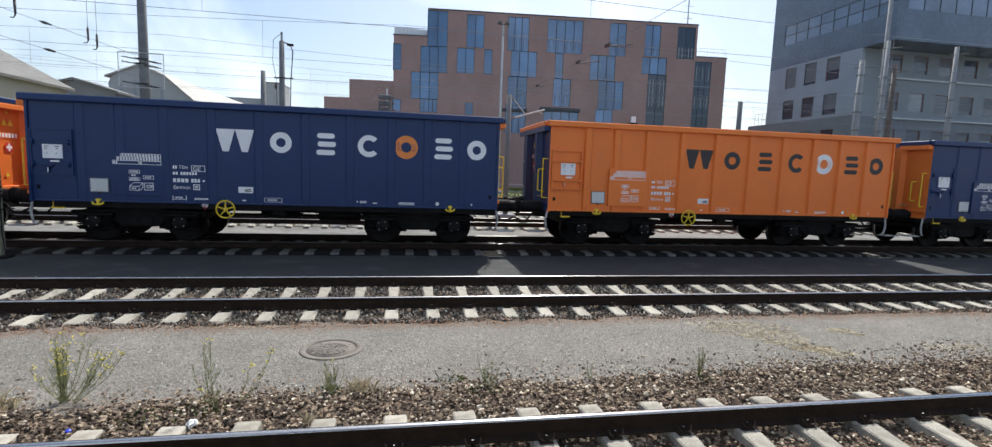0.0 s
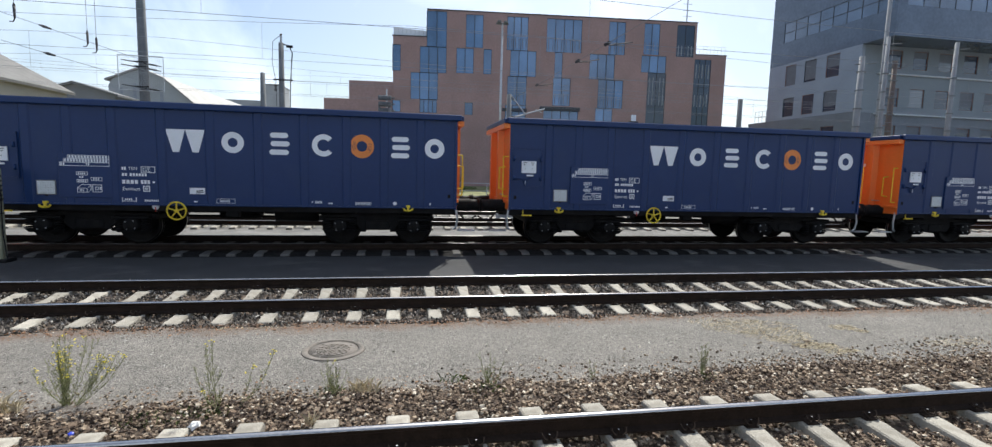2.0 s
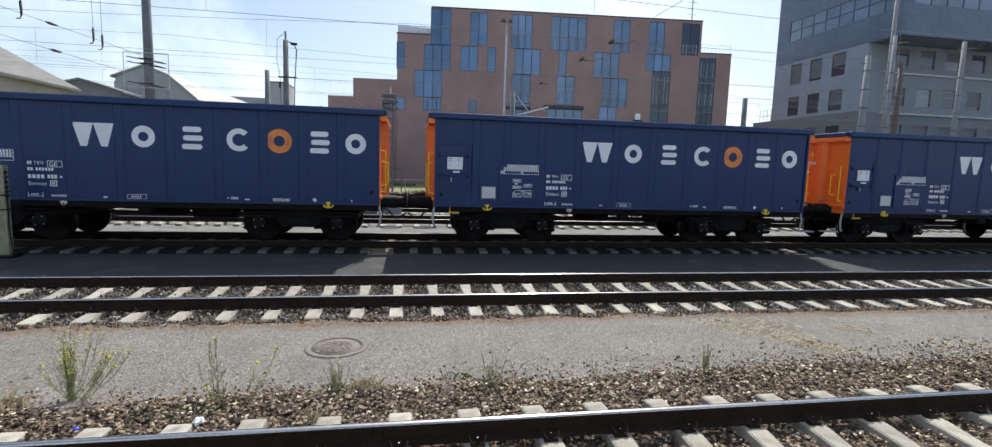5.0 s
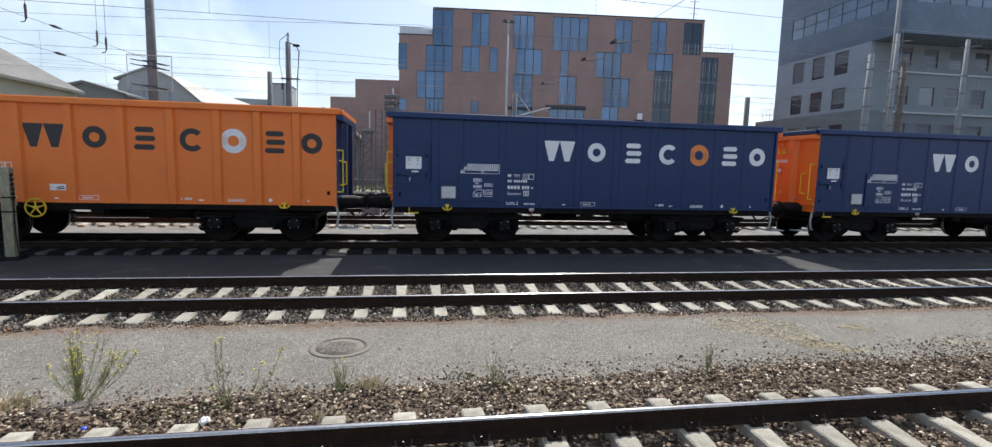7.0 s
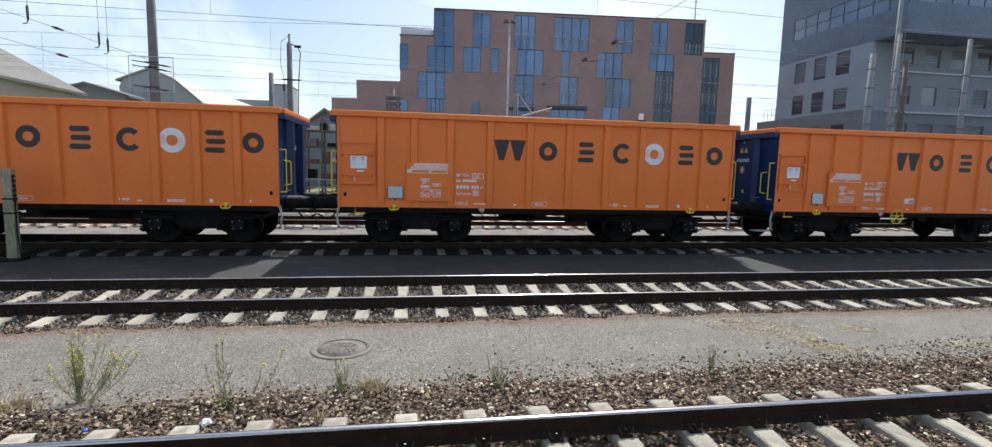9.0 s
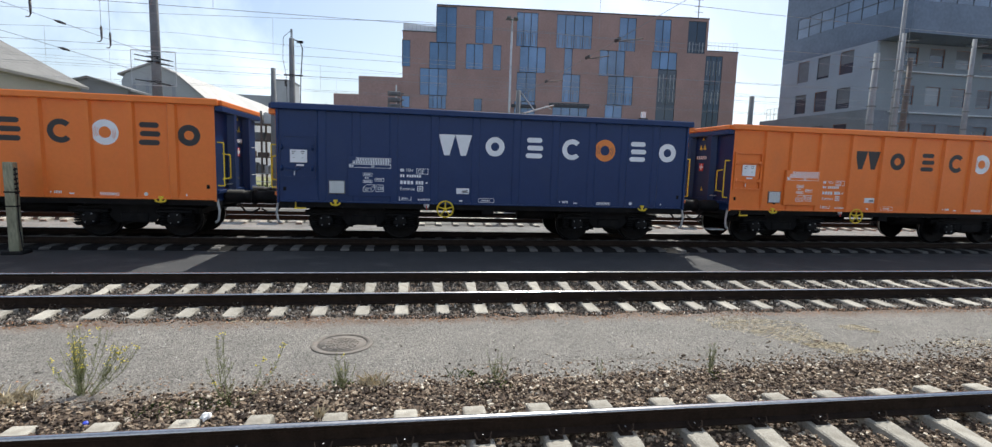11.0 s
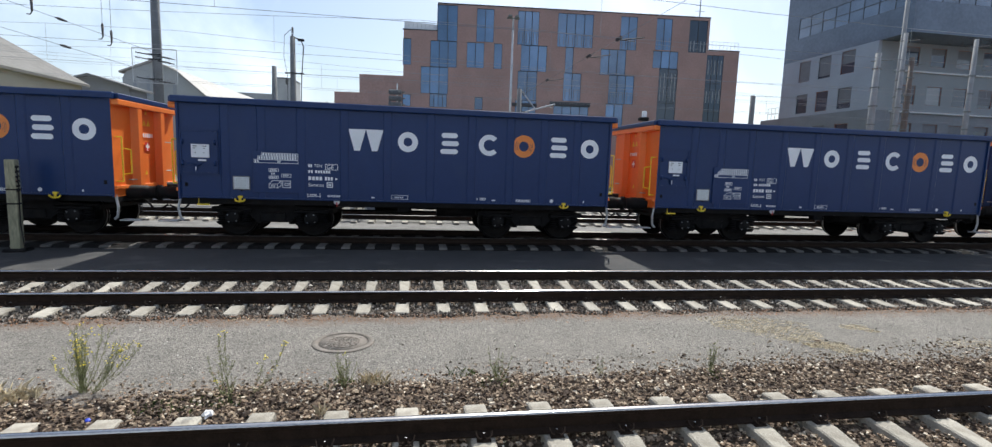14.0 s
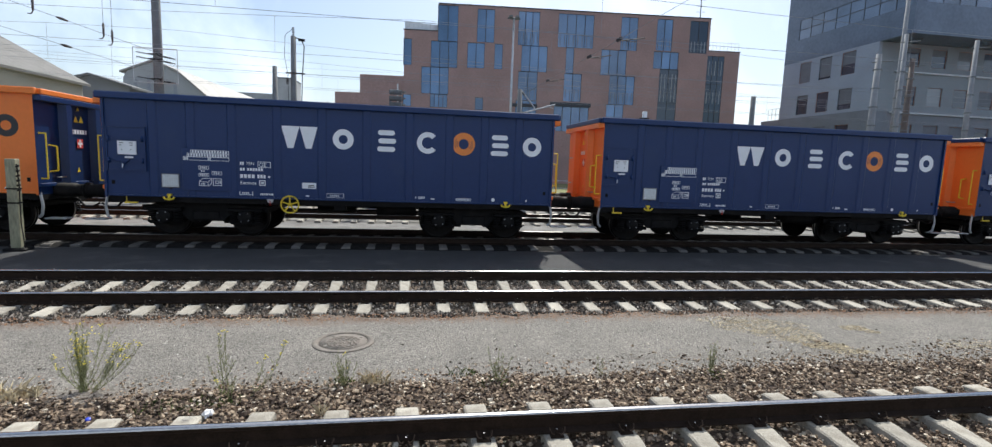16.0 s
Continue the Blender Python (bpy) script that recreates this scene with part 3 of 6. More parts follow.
def bogie_frame_mesh():
    """The two cranked side frames and the bolster of a bogie, at the track's middle."""
    bm = bmesh.new()
    for s in (-1, 1):
        y0, y1 = s * 0.94, s * 1.06
        y0, y1 = min(y0, y1), max(y0, y1)
        prism(bm, [(-1.4, 0.62), (-1.4, 0.74), (-0.55, 0.78), (-0.4, 0.86), (0.4, 0.86), (0.55, 0.78), (1.4, 0.74), (1.4, 0.62), (0.6, 0.6), (0.38, 0.38), (-0.38, 0.38), (-0.6, 0.6)], y0, y1)
        box(bm, -0.3, 0.3, y0 - 0.03, y1 + 0.03, 0.4, 0.62, 0.02)
        for x in (-0.9, 0.9):
            for q in (-0.24, 0.24):
                for k in range(5):
                    lathe(bm, [(0.0, 0.36 + k * 0.055), (0.095, 0.36 + k * 0.055), (0.105, 0.375 + k * 0.055), (0.095, 0.39 + k * 0.055), (0.0, 0.39 + k * 0.055)], 12, "z", (x + q * 1.15, s * 1.06, 0))
            prism(bm, [(x - 0.42, 0.37), (x - 0.34, 0.3), (x + 0.34, 0.3), (x + 0.42, 0.37)], y0, y1 + 0.06 if s > 0 else y1)
            box(bm, x - 0.4, x + 0.4, s * 1.06 - 0.12, s * 1.06 + 0.12, 0.62, 0.7, 0.02)
            box(bm, x - 0.15, x + 0.15, s * 1.0 - 0.14, s * 1.0 + 0.14, 0.56, 0.7, 0.02)
    box(bm, -0.28, 0.28, -0.95, 0.95, 0.5, 0.78, 0.03)
    for x in (-1.36, 1.36):
        box(bm, x - 0.05, x + 0.05, -0.95, 0.95, 0.6, 0.72)
    for s in (-1, 1):
        box(bm, s * 0.3, s * 0.42, -0.8, 0.8, 0.3, 0.38)
        for y in (-0.72, 0.72):
            box(bm, s * 0.36, s * 0.46, y - 0.05, y + 0.05, 0.3, 0.62)
    return mesh_of("bogie_frame", bm, CHASSIS)


def axle_box_mesh():
    bm = bmesh.new()
    lathe(bm, [(0.0, -0.16), (0.15, -0.16), (0.165, -0.145), (0.165, -0.02), (0.19, 0.0), (0.19, 0.16), (0, 0.16)], 20)
    box(bm, -0.2, 0.2, -0.02, 0.14, -0.1, 0.06, 0.02)
    return mesh_of("axle_box", bm, CHASSIS)


def bolt_mesh():
    bm = bmesh.new()
    for k in range(4):
        a = radians(45 + 90 * k + 8)
        lathe(bm, [(0, -0.018), (0.014, -0.018), (0.014, 0.0)], 6, "y", (0.122 * math.cos(a), 0, 0.122 * math.sin(a)))
    return mesh_of("cover_bolts", bm, GREY_STEEL)


def stake_mesh(d):
    """A pressed vertical stake that stands d proud of a side wall facing -y."""
    bm = bmesh.new()
    prism(bm, [(-0.11, -PLATE), (-0.075, -PLATE - d), (0.075, -PLATE - d), (0.11, -PLATE)], 1.12, 3.12, "z")
    prism(bm, [(-0.085, -PLATE), (-0.065, -PLATE - d * 0.6), (0.065, -PLATE - d * 0.6), (0.085, -PLATE)], 1.0, 1.12, "z")
    return bm


def side_wall(bm, s):
    y0, y1 = (-PLATE, -PLATE + 0.012) if s < 0 else (PLATE - 0.012, PLATE)
    box(bm, -HALF, HALF, y0, y1, 0.97, 3.14)
    yy = (-SIDE + 0.015, -PLATE) if s < 0 else (PLATE, SIDE - 0.015)
    box(bm, -HALF, HALF, yy[0], yy[1], 0.97, 1.0)
    for a, b in ((-HALF, -HALF + 0.05), (HALF - 0.05, HALF)):
        box(bm, a, b, yy[0], yy[1], 0.94, 3.14)


def end_wall(bm, s):
    x0, x1 = (-HALF - 0.004, -HALF + 0.016) if s < 0 else (HALF - 0.016, HALF + 0.004)
    box(bm, x0, x1, -SIDE + 0.02, SIDE - 0.02, 0.95, 3.14)
    a, b = (-HALF - 0.16, -HALF - 0.004) if s < 0 else (HALF + 0.004, HALF + 0.16)
    box(bm, a, b, -SIDE + 0.03, SIDE - 0.03, 3.0, 3.13, 0.015)
    a, b = (-HALF - 0.05, -HALF - 0.004) if s < 0 else (HALF + 0.004, HALF + 0.05)
    box(bm, a, b, -SIDE + 0.03, SIDE - 0.03, 1.12, 1.2, 0.01)


def end_rib_mesh(s):
    bm = bmesh.new()
    a, b = HALF + 0.004, HALF + 0.15
    prism(bm, [(s * a, -0.16), (s * b, -0.09), (s * b, 0.09), (s * a, 0.16)], 1.1, 3.0, "z")
    return bm


def wedge_pair(bm, y):
    for x in (-1.4, -0.99):
        v = [bm.verts.new((px, y, pz)) for px, pz in ((x, 2.695), (x + 0.41, 2.695), (x + 0.27, 2.185), (x + 0.14, 2.185))]
        bm.faces.new(v)
    bmesh.ops.remove_doubles(bm, verts=bm.verts, dist=0.001)


def thick_ring(bm, x, y):
    ring_flat(bm, x, 2.435, 0.105, 0.24, y, n=32)


def stacked_bar(bm, x0, x1, z, y):
    v = [bm.verts.new((px, y, pz)) for px, pz in ((x0, z + 0.04), (x0 + 0.04, z), (x1 - 0.04, z), (x1, z + 0.04), (x1, z + 0.08), (x1 - 0.04, z + 0.12), (x0 + 0.04, z + 0.12), (x0, z + 0.08))]
    bm.faces.new(v)


def open_ring(bm, y):
    ring_flat(bm, 2.0, 2.435, 0.14, 0.262, y, 42, 318, 22)


def small_marks(bm, y, plate):
    """White stencils low on a side: tables, frames and bars for what cannot be read or named."""
    def put(x0, x1, z0, z1, _y=None):
        flat(bm, x0, x1, z0, z1, plate if -3.56 < x0 < -2.5 else y)

    def frame_box(x0, x1, z0, z1, w=0.012):
        put(x0, x1, z0, z0 + w, y), put(x0, x1, z1 - w, z1, y)
        put(x0, x0 + w, z0 + w, z1 - w, y), put(x1 - w, x1, z0 + w, z1 - w, y)

    def bars(x0, x1, z0, z1, n, fill=0.62):
        step = (x1 - x0) / n
        for k in range(n):
            put(x0 + k * step, x0 + (k + fill) * step, z0, z1, y)

    frame_box(-3.36, -2.54, 1.98, 2.06, 0.01), frame_box(-3.44, -2.54, 1.9, 1.985, 0.01), frame_box(-3.52, -2.54, 1.82, 1.905, 0.01)
    for k in range(1, 7):
        put(-3.36 + k * 0.117, -3.352 + k * 0.117, 1.905, 2.05, y)
    bars(-3.33, -2.56, 1.997, 2.045, 13), bars(-3.42, -2.56, 1.918, 1.968, 15), bars(-3.5, -3.4, 1.838, 1.888, 2), bars(-3.0, -2.92, 1.838, 1.888, 2)
    frame_box(-3.2, -2.98, 1.62, 1.7, 0.01), bars(-3.17, -3.01, 1.64, 1.68, 4)
    frame_box(-3.2, -2.98, 1.46, 1.53, 0.01), bars(-3.17, -3.0, 1.475, 1.515, 4), bars(-3.15, -3.05, 1.56, 1.6, 2)
    frame_box(-2.92, -2.7, 1.5, 1.58, 0.01), bars(-2.88, -2.74, 1.525, 1.56, 3)
    frame_box(-2.9, -2.71, 1.25, 1.42, 0.014), frame_box(-2.85, -2.77, 1.3, 1.37, 0.014), bars(-2.755, -2.72, 1.3, 1.37, 1)
    frame_box(-3.2, -3.0, 1.24, 1.34, 0.012)  # a drawn trough
    for a, b in (((-3.2, 1.34), (-3.12, 1.42)), ((-3.0, 1.34), (-2.93, 1.42)), ((-3.0, 1.24), (-2.93, 1.32))):
        v = [bm.verts.new((p[0], plate, p[1])) for p in (a, (a[0] + 0.016, a[1]), (b[0] + 0.016, b[1]), b)]
        bm.faces.new(v)
    put(-3.12, -2.92, 1.41, 1.422, y), put(-2.935, -2.92, 1.32, 1.42, y), bars(-3.15, -3.06, 1.27, 1.31, 3)
    bars(-2.318, -2.22, 1.755, 1.825, 2, 0.75), frame_box(-1.93, -1.64, 1.7, 1.84, 0.012)
    bars(-2.318, -2.2, 1.62, 1.685, 2, 0.75), bars(-2.16, -1.8, 1.62, 1.685, 6, 0.72)
    bars(-2.318, -1.98, 1.45, 1.535, 4, 0.75), bars(-1.94, -1.74, 1.45, 1.535, 3, 0.75), bars(-1.7, -1.65, 1.47, 1.51, 1, 0.9)
    frame_box(-1.9, -1.76, 1.28, 1.41, 0.02), frame_box(-1.86, -1.8, 1.32, 1.37, 0.018)
    frame_box(-0.38, 0.02, 1.035, 1.14, 0.009), bars(-0.3, -0.08, 1.065, 1.105, 5)
    bars(1.72, 1.76, 1.07, 1.11, 1), bars(1.8, 1.96, 1.06, 1.12, 5), frame_box(2.72, 3.1, 1.035, 1.1, 0.008), bars(2.74, 3.08, 1.05, 1.085, 9)
    put(-2.34, -2.325, 1.04, 1.14, y), put(-2.06, -2.045, 1.04, 1.14, y), put(-2.32, -2.06, 1.055, 1.066, y), bars(-2.28, -2.12, 1.08, 1.12, 4)
    bars(-1.88, -1.58, 1.055, 1.1, 8), bars(-0.86, -0.78, 1.05, 1.08, 1, 1.0), bars(2.1, 2.2, 1.05, 1.08, 1, 1.0), put(4.5, 4.53, 1.05, 1.1, y)
    ring_flat(bm, 3.66, 1.08, 0.0001, 0.045, y, n=14)


MESH = {}


def shared(key, build, material):
    if key not in MESH:
        MESH[key] = mesh_of(key.split(":")[0], build(), material)
    return MESH[key]


def made(build, *args):
    bm = bmesh.new()
    build(bm, *args)
    return bm


WHEELSET, BOGIE_FRAME, AXLE_BOX, BOLTS = wheelset_mesh(), bogie_frame_mesh(), axle_box_mesh(), bolt_mesh()


def wagon(color, hand_wheel):
    """An open freight wagon, its middle at the origin and its rails at z = 0."""
    blue = color == "blue"
    side_m, end_m, mark_m = (BLUE, ORANGE, WHITE) if blue else (ORANGE, BLUE, BLACK_MARK)
    c = color
    w = thing("gondola_wagon", f"{color} open freight wagon, {'orange' if blue else 'dark blue'} ends" + (", yellow handbrake wheel" if hand_wheel else ", no handbrake wheel"),
              "freight wagon", "wagons of the freight train")
    for s in (-1, 1):
        part("side_wall", shared(f"side_wall:{c}{s}", lambda: made(side_wall, s), side_m), None, w, f"{color} painted steel side wall")
        stake = shared(f"stake:{c}", lambda: stake_mesh(0.028 if blue else 0.068), side_m)
        for x in POSTS:
            part("stake", stake, None, w, "", pose(x, 0, 0, 0, 0, 0 if s < 0 else 180))
        part("end_wall", shared(f"end_wall:{c}{s}", lambda: made(end_wall, s), end_m), None, w, f"{'orange' if blue else 'dark blue'} painted end wall")
        for y in (-0.55, 0.55):
            part("end_rib", shared(f"end_rib:{c}{s}", lambda: end_rib_mesh(s), end_m), None, w, "", pose(0, y, 0))
    # rim round the top
    def rim(bm):
        for s in (-1, 1):
            box(bm, -HALF - 0.09, HALF + 0.09, s * (SIDE + 0.01) - 0.055, s * (SIDE + 0.01) + 0.055, 3.12, 3.27, 0.02)
            box(bm, s * (HALF + 0.08) - 0.08, s * (HALF + 0.08) + 0.08, -SIDE + 0.045, SIDE - 0.045, 3.135, 3.255, 0.015)
    part("top_rim", shared(f"top_rim:{c}", lambda: made(rim), side_m), None, w)
    part("wagon_floor", shared("wagon_floor:", lambda: made(box, -HALF + 0.02, HALF - 0.02, -PLATE + 0.015, PLATE - 0.015, 1.08, 1.14), CHASSIS), None, w, "dark steel floor of the open wagon")

    def frame_under(bm):
        box(bm, -HALF, HALF, -0.2, 0.2, 0.72, 1.06)
        for s in (-1, 1):
            box(bm, -HALF + 0.02, HALF - 0.02, s * 1.32 - 0.07, s * 1.32 + 0.07, 0.84, 1.06)
            box(bm, s * (HALF - 0.12) - 0.12, s * (HALF - 0.12) + 0.12, -1.4, 1.4, 0.82, 1.06)
        for x in (-3.22, 3.22):
            box(bm, x - 0.25, x + 0.25, -1.3, 1.3, 0.84, 1.05)
        for x in (-1.6, -0.5, 0.6, 1.6):
            box(bm, x - 0.05, x + 0.05, -1.25, 1.25, 0.86, 1.05)
    part("underframe", shared("underframe:", lambda: made(frame_under), CHASSIS), None, w, "black steel underframe")

    def brake_gear(bm):
        rod(bm, (0.75, -0.75, 0.72), (1.75, -0.75, 0.72), 0.16, 14)
        rod(bm, (-0.9, 0.45, 0.68), (0.1, 0.45, 0.68), 0.2, 14)
        pipe(bm, [(-4.9, -0.55, 0.8), (-1.5, -0.55, 0.78), (1.2, -0.5, 0.72), (4.9, -0.55, 0.8)], 0.025, 6)
        pipe(bm, [(-2.2, -0.2, 0.62), (2.2, -0.2, 0.62)], 0.03, 6)
        pipe(bm, [(-0.3, -1.25, 0.86), (0.5, -1.25, 0.84)], 0.02, 6)
        box(bm, -0.25, 0.05, -1.3, -1.1, 0.7, 0.85, 0.02)
    part("brake_gear", shared("brake_gear:", lambda: made(brake_gear), CHASSIS), None, w, "black brake cylinder, tanks and pipes")

    for bx in (-3.22, 3.22):
        b = part("bogie", BOGIE_FRAME, None, w, "black two-axle bogie", pose(bx, 0, 0))
        for x in (-0.9, 0.9):
            for s in (-1, 1):
                a = part("axle_box", AXLE_BOX, None, b, "", pose(x, s * 1.05, 0.49, 0, 0, 0 if s < 0 else 180))
        for x in (-0.9, 0.9):
            part("cover_bolting", BOLTS, None, b, "bright bolts of an axle box cover", pose(x, -1.05 - 0.162, 0.49), "stuff")
    for x in WHEEL_X:
        part("wheelset", WHEELSET, None, w, "steel wheelset with a worn bright tread", pose(x, 0, 0.463))

    # buffers, coupling, hoses
    for s in (-1, 1):
        for y in (-0.875, 0.875):
            def buffer_build(bm, s=s):
                lathe(bm, [(0.0, 0), (0.17, 0.0), (0.17, s * 0.03), (0.16, s * 0.04), (0.165, s * 0.4), (0.145, s * 0.41), (0.145, s * 0.59), (0.165, s * 0.612), (0.185, s * 0.626), (0.18, s * 0.645), (0, s * 0.655)], 20, "x", (s * HALF, 0, 1.03))
            part("buffer", shared(f"buffer:{s}", lambda: made(buffer_build), CHASSIS), None, w, "black cylindrical buffer", pose(0, y, 0))

        def coupling(bm, s=s):
            pipe(bm, [(s * (HALF - 0.1), 0, 1.0), (s * (HALF + 0.3), 0, 0.98), (s * (HALF + 0.42), 0, 0.9)], 0.05, 8)
            rod(bm, (s * (HALF + 0.36), -0.09, 0.93), (s * (HALF + 0.66), -0.05, 0.86), 0.025, 6)
            rod(bm, (s * (HALF + 0.36), 0.09, 0.93), (s * (HALF + 0.66), 0.05, 0.86), 0.025, 6)
        part("coupling", shared(f"coupling:{s}", lambda: made(coupling), CHASSIS), None, w, "screw coupling with its hook")

        def hose(bm, s=s):
            pipe(bm, [(s * HALF, -0.4, 0.86), (s * (HALF + 0.16), -0.42, 0.78), (s * (HALF + 0.3), -0.44, 0.62), (s * (HALF + 0.47), -0.44, 0.6), (s * (HALF + 0.64), -0.44, 0.7)], 0.024, 6)
        part("brake_hose", shared(f"brake_hose:{s}", lambda: made(hose), RUBBER), None, w, "black rubber brake hose")

        def step(bm, s=s):
            x = s * (HALF - 0.02)
            pipe(bm, [(x, -1.4, 1.0), (x + s * 0.05, -1.41, 0.72), (x + s * 0.02, -1.4, 0.5), (x - s * 0.05, -1.39, 0.44)], 0.028, 6)
            box(bm, min(x + s * 0.06, x + s * 0.5), max(x + s * 0.06, x + s * 0.5), -1.42, -1.16, 0.4, 0.43, 0.006)
        part("step", shared(f"step:{s}", lambda: made(step), GREY_STEEL), None, w, "grey steel shunter's step")

        def rails_y(bm, s=s):
            x = s * (HALF + 0.06)
            pipe(bm, [(s * HALF, -1.36, 2.3), (x + s * 0.08, -1.36, 2.3), (x + s * 0.08, -1.36, 1.3), (s * HALF, -1.36, 1.3)], 0.016, 6)
            pipe(bm, [(s * (HALF + 0.02), -1.1, 2.05), (x + s * 0.13, -1.1, 2.02), (x + s * 0.13, -1.1, 1.48), (s * (HALF + 0.02), -1.1, 1.45)], 0.018, 6)
        part("handrail", shared(f"handrail:{s}", lambda: made(rails_y), YELLOW), None, w, "yellow handrail")

        def end_handle(bm, y0, y1, z, s=s):
            x = s * (HALF + 0.005)
            pipe(bm, [(x, y0, z), (x + s * 0.07, y0, z), (x + s * 0.07, y1, z), (x, y1, z)], 0.014, 6)
        for y0, y1, z in ((0.78, 1.18, 1.5), (0.78, 1.18, 2.25), (-0.86, -0.5, 1.32)):
            part("end_handle", shared(f"end_handle:{s}{y0}{z}", lambda: made(end_handle, y0, y1, z), GREY_STEEL), None, w, "grey steel grab handle")

        def bracket(bm, s=s):
            x = s * (HALF - 0.5)
            box(bm, x - 0.13, x + 0.13, -1.42, -1.37, 0.8, 0.835)
            pipe(bm, [(x - 0.1, -1.4, 0.83), (x - 0.1, -1.38, 0.97)], 0.012, 6)
        if s < 0:
            part("signal_bracket", shared(f"signal_bracket:{s}", lambda: made(bracket), YELLOW), None, w, "yellow bracket")

        def end_signs(bm, s=s):
            x = s * (HALF + 0.024)
            for z, y, h in ((2.62, 0.08, 0.16), (2.62, -0.12, 0.16), (1.42, -0.1, 0.12), (2.9, -0.02, 0.1)):
                v = [bm.verts.new((x, y + a, z + b)) for a, b in ((-h * 0.55, 0), (h * 0.55, 0), (0, h))]
                bm.faces.new(v)
        part("warning_sign", shared(f"warning_signs:{s}", lambda: made(end_signs), YELLOW), None, w, "small yellow warning triangles", kind="stuff")

        def end_flag(bm, s=s):
            x = s * (HALF + 0.022)
            for y0, y1, z0, z1 in ((-0.11, 0.11, 2.0, 2.22),):
                bm.faces.new([bm.verts.new(p) for p in ((x, y0, z0), (x, y1, z0), (x, y1, z1), (x, y0, z1))])
        part("end_label", shared(f"end_label:{s}", lambda: made(end_flag), RED), None, w, "small red label with a white cross")

        def end_cross(bm, s=s):
            x = s * (HALF + 0.026)
            for y0, y1, z0, z1 in ((-0.03, 0.03, 2.02, 2.2), (-0.09, -0.03, 2.08, 2.14), (0.03, 0.09, 2.08, 2.14)):
                bm.faces.new([bm.verts.new(p) for p in ((x, y0, z0), (x, y1, z0), (x, y1, z1), (x, y0, z1))])
            for k in range(6):
                y0 = -0.3 + k * 0.1
                bm.faces.new([bm.verts.new(p) for p in ((x, y0, 2.34), (x, y0 + 0.07, 2.34), (x, y0 + 0.07, 2.44), (x, y0, 2.44))])
        part("end_marking", shared(f"end_marking:{c}{s}", lambda: made(end_cross), WHITE), None, w, "white marks on the end wall", kind="stuff")

    # side hatch, plates and stencils
    hy, deep = -PLATE, 0.04 if blue else 0.075
    door = part("side_hatch", shared(f"side_hatch:{c}", lambda: made(box, -5.1, -4.31, hy - 0.02, hy, 1.53, 2.53, 0.008), side_m), None, w, "hinged side hatch")
    for k, z in enumerate((1.53, 1.74, 2.24, 2.5)):
        part("hatch_bar", shared(f"hatch_bar:{c}{k}", lambda: made(box, -5.11, -4.3, hy - deep, hy - 0.018, z, z + 0.034), side_m), None, door)
    for k, x in enumerate((-5.11, -4.33)):
        part("hatch_edge", shared(f"hatch_edge:{c}{k}", lambda: made(box, x, x + 0.034, hy - deep + 0.002, hy - 0.018, 1.56, 2.5), side_m), None, door)
    for x in (-5.05, -4.36):
        for z in (1.74, 2.22):
            part("hinge", shared(f"hinge:{c}", lambda: made(rod, (0, hy - 0.05, -0.03), (0, hy - 0.05, 0.09), 0.028, 8), side_m), None, door, "", pose(x, 0, z))

    def latch(bm):
        pipe(bm, [(-4.95, hy - 0.05, 1.76), (-4.8, hy - 0.06, 1.74), (-4.76, hy - 0.06, 1.6)], 0.018, 6)
        pipe(bm, [(-4.62, hy - 0.05, 1.78), (-4.76, hy - 0.06, 1.7)], 0.018, 6)
    part("latch", shared(f"latch:{c}", lambda: made(latch), side_m), None, door)
    part("latch_pin", shared("latch_pin:", lambda: made(rod, (-4.765, hy - 0.07, 1.6), (-4.76, hy - 0.07, 1.7), 0.012, 6), WHITE), None, door, "white latch pin")
    part("inscription_plate", shared(f"inscription_plate:{c}", lambda: made(box, -3.55, -2.5, -PLATE - (0.034 if blue else 0.074), -PLATE, 1.13, 2.09, 0.006), side_m), None, w, "flat plate that carries stencils")
    part("paper_sign", shared("paper_sign:", lambda: made(box, -4.86, -4.48, -SIDE - 0.004, -SIDE + 0.024, 1.9, 2.2), WHITE), None, w, "white notice plate")

    def sign_bars(bm):
        y = -SIDE - 0.009
        for x0, x1, z in ((-4.82, -4.73, 2.15), (-4.62, -4.53, 2.15), (-4.82, -4.77, 2.1), (-4.6, -4.55, 2.1), (-4.78, -4.755, 2.0), (-4.6, -4.575, 2.0)):
            flat(bm, x0, x1, z, z + 0.016, y)
    part("sign_writing", shared("sign_writing:", lambda: made(sign_bars), BLACK_MARK), None, w, "faint dark writing", kind="stuff")
    part("sign_tab", shared("sign_tab:", lambda: made(box, -4.72, -4.55, -SIDE, -SIDE + 0.024, 1.82, 1.86), WHITE), None, w)

    def grid_sheet(bm):
        box(bm, -3.98, -3.64, -PLATE - 0.03, -PLATE - 0.001, 1.2, 1.48, 0.006)
    def grid_lines(bm):
        y = -PLATE - 0.034
        for k in range(5):
            flat(bm, -3.96, -3.66, 1.225 + k * 0.055, 1.229 + k * 0.055, y)
        for k in range(7):
            flat(bm, -3.96 + k * 0.049, -3.956 + k * 0.049, 1.225, 1.449, y - 0.0007)
    part("holder_frame", shared("holder_frame:", lambda: made(box, -4.0, -3.62, -PLATE - 0.024, -PLATE - 0.001, 1.18, 1.5, 0.006), DARK_CONCRETE), None, w, "dark grey frame of the document holder")
    part("holder_knob", shared("holder_knob:", lambda: made(rod, (-3.81, -PLATE - 0.04, 1.165), (-3.81, -PLATE, 1.165), 0.018, 8), CHASSIS), None, w)
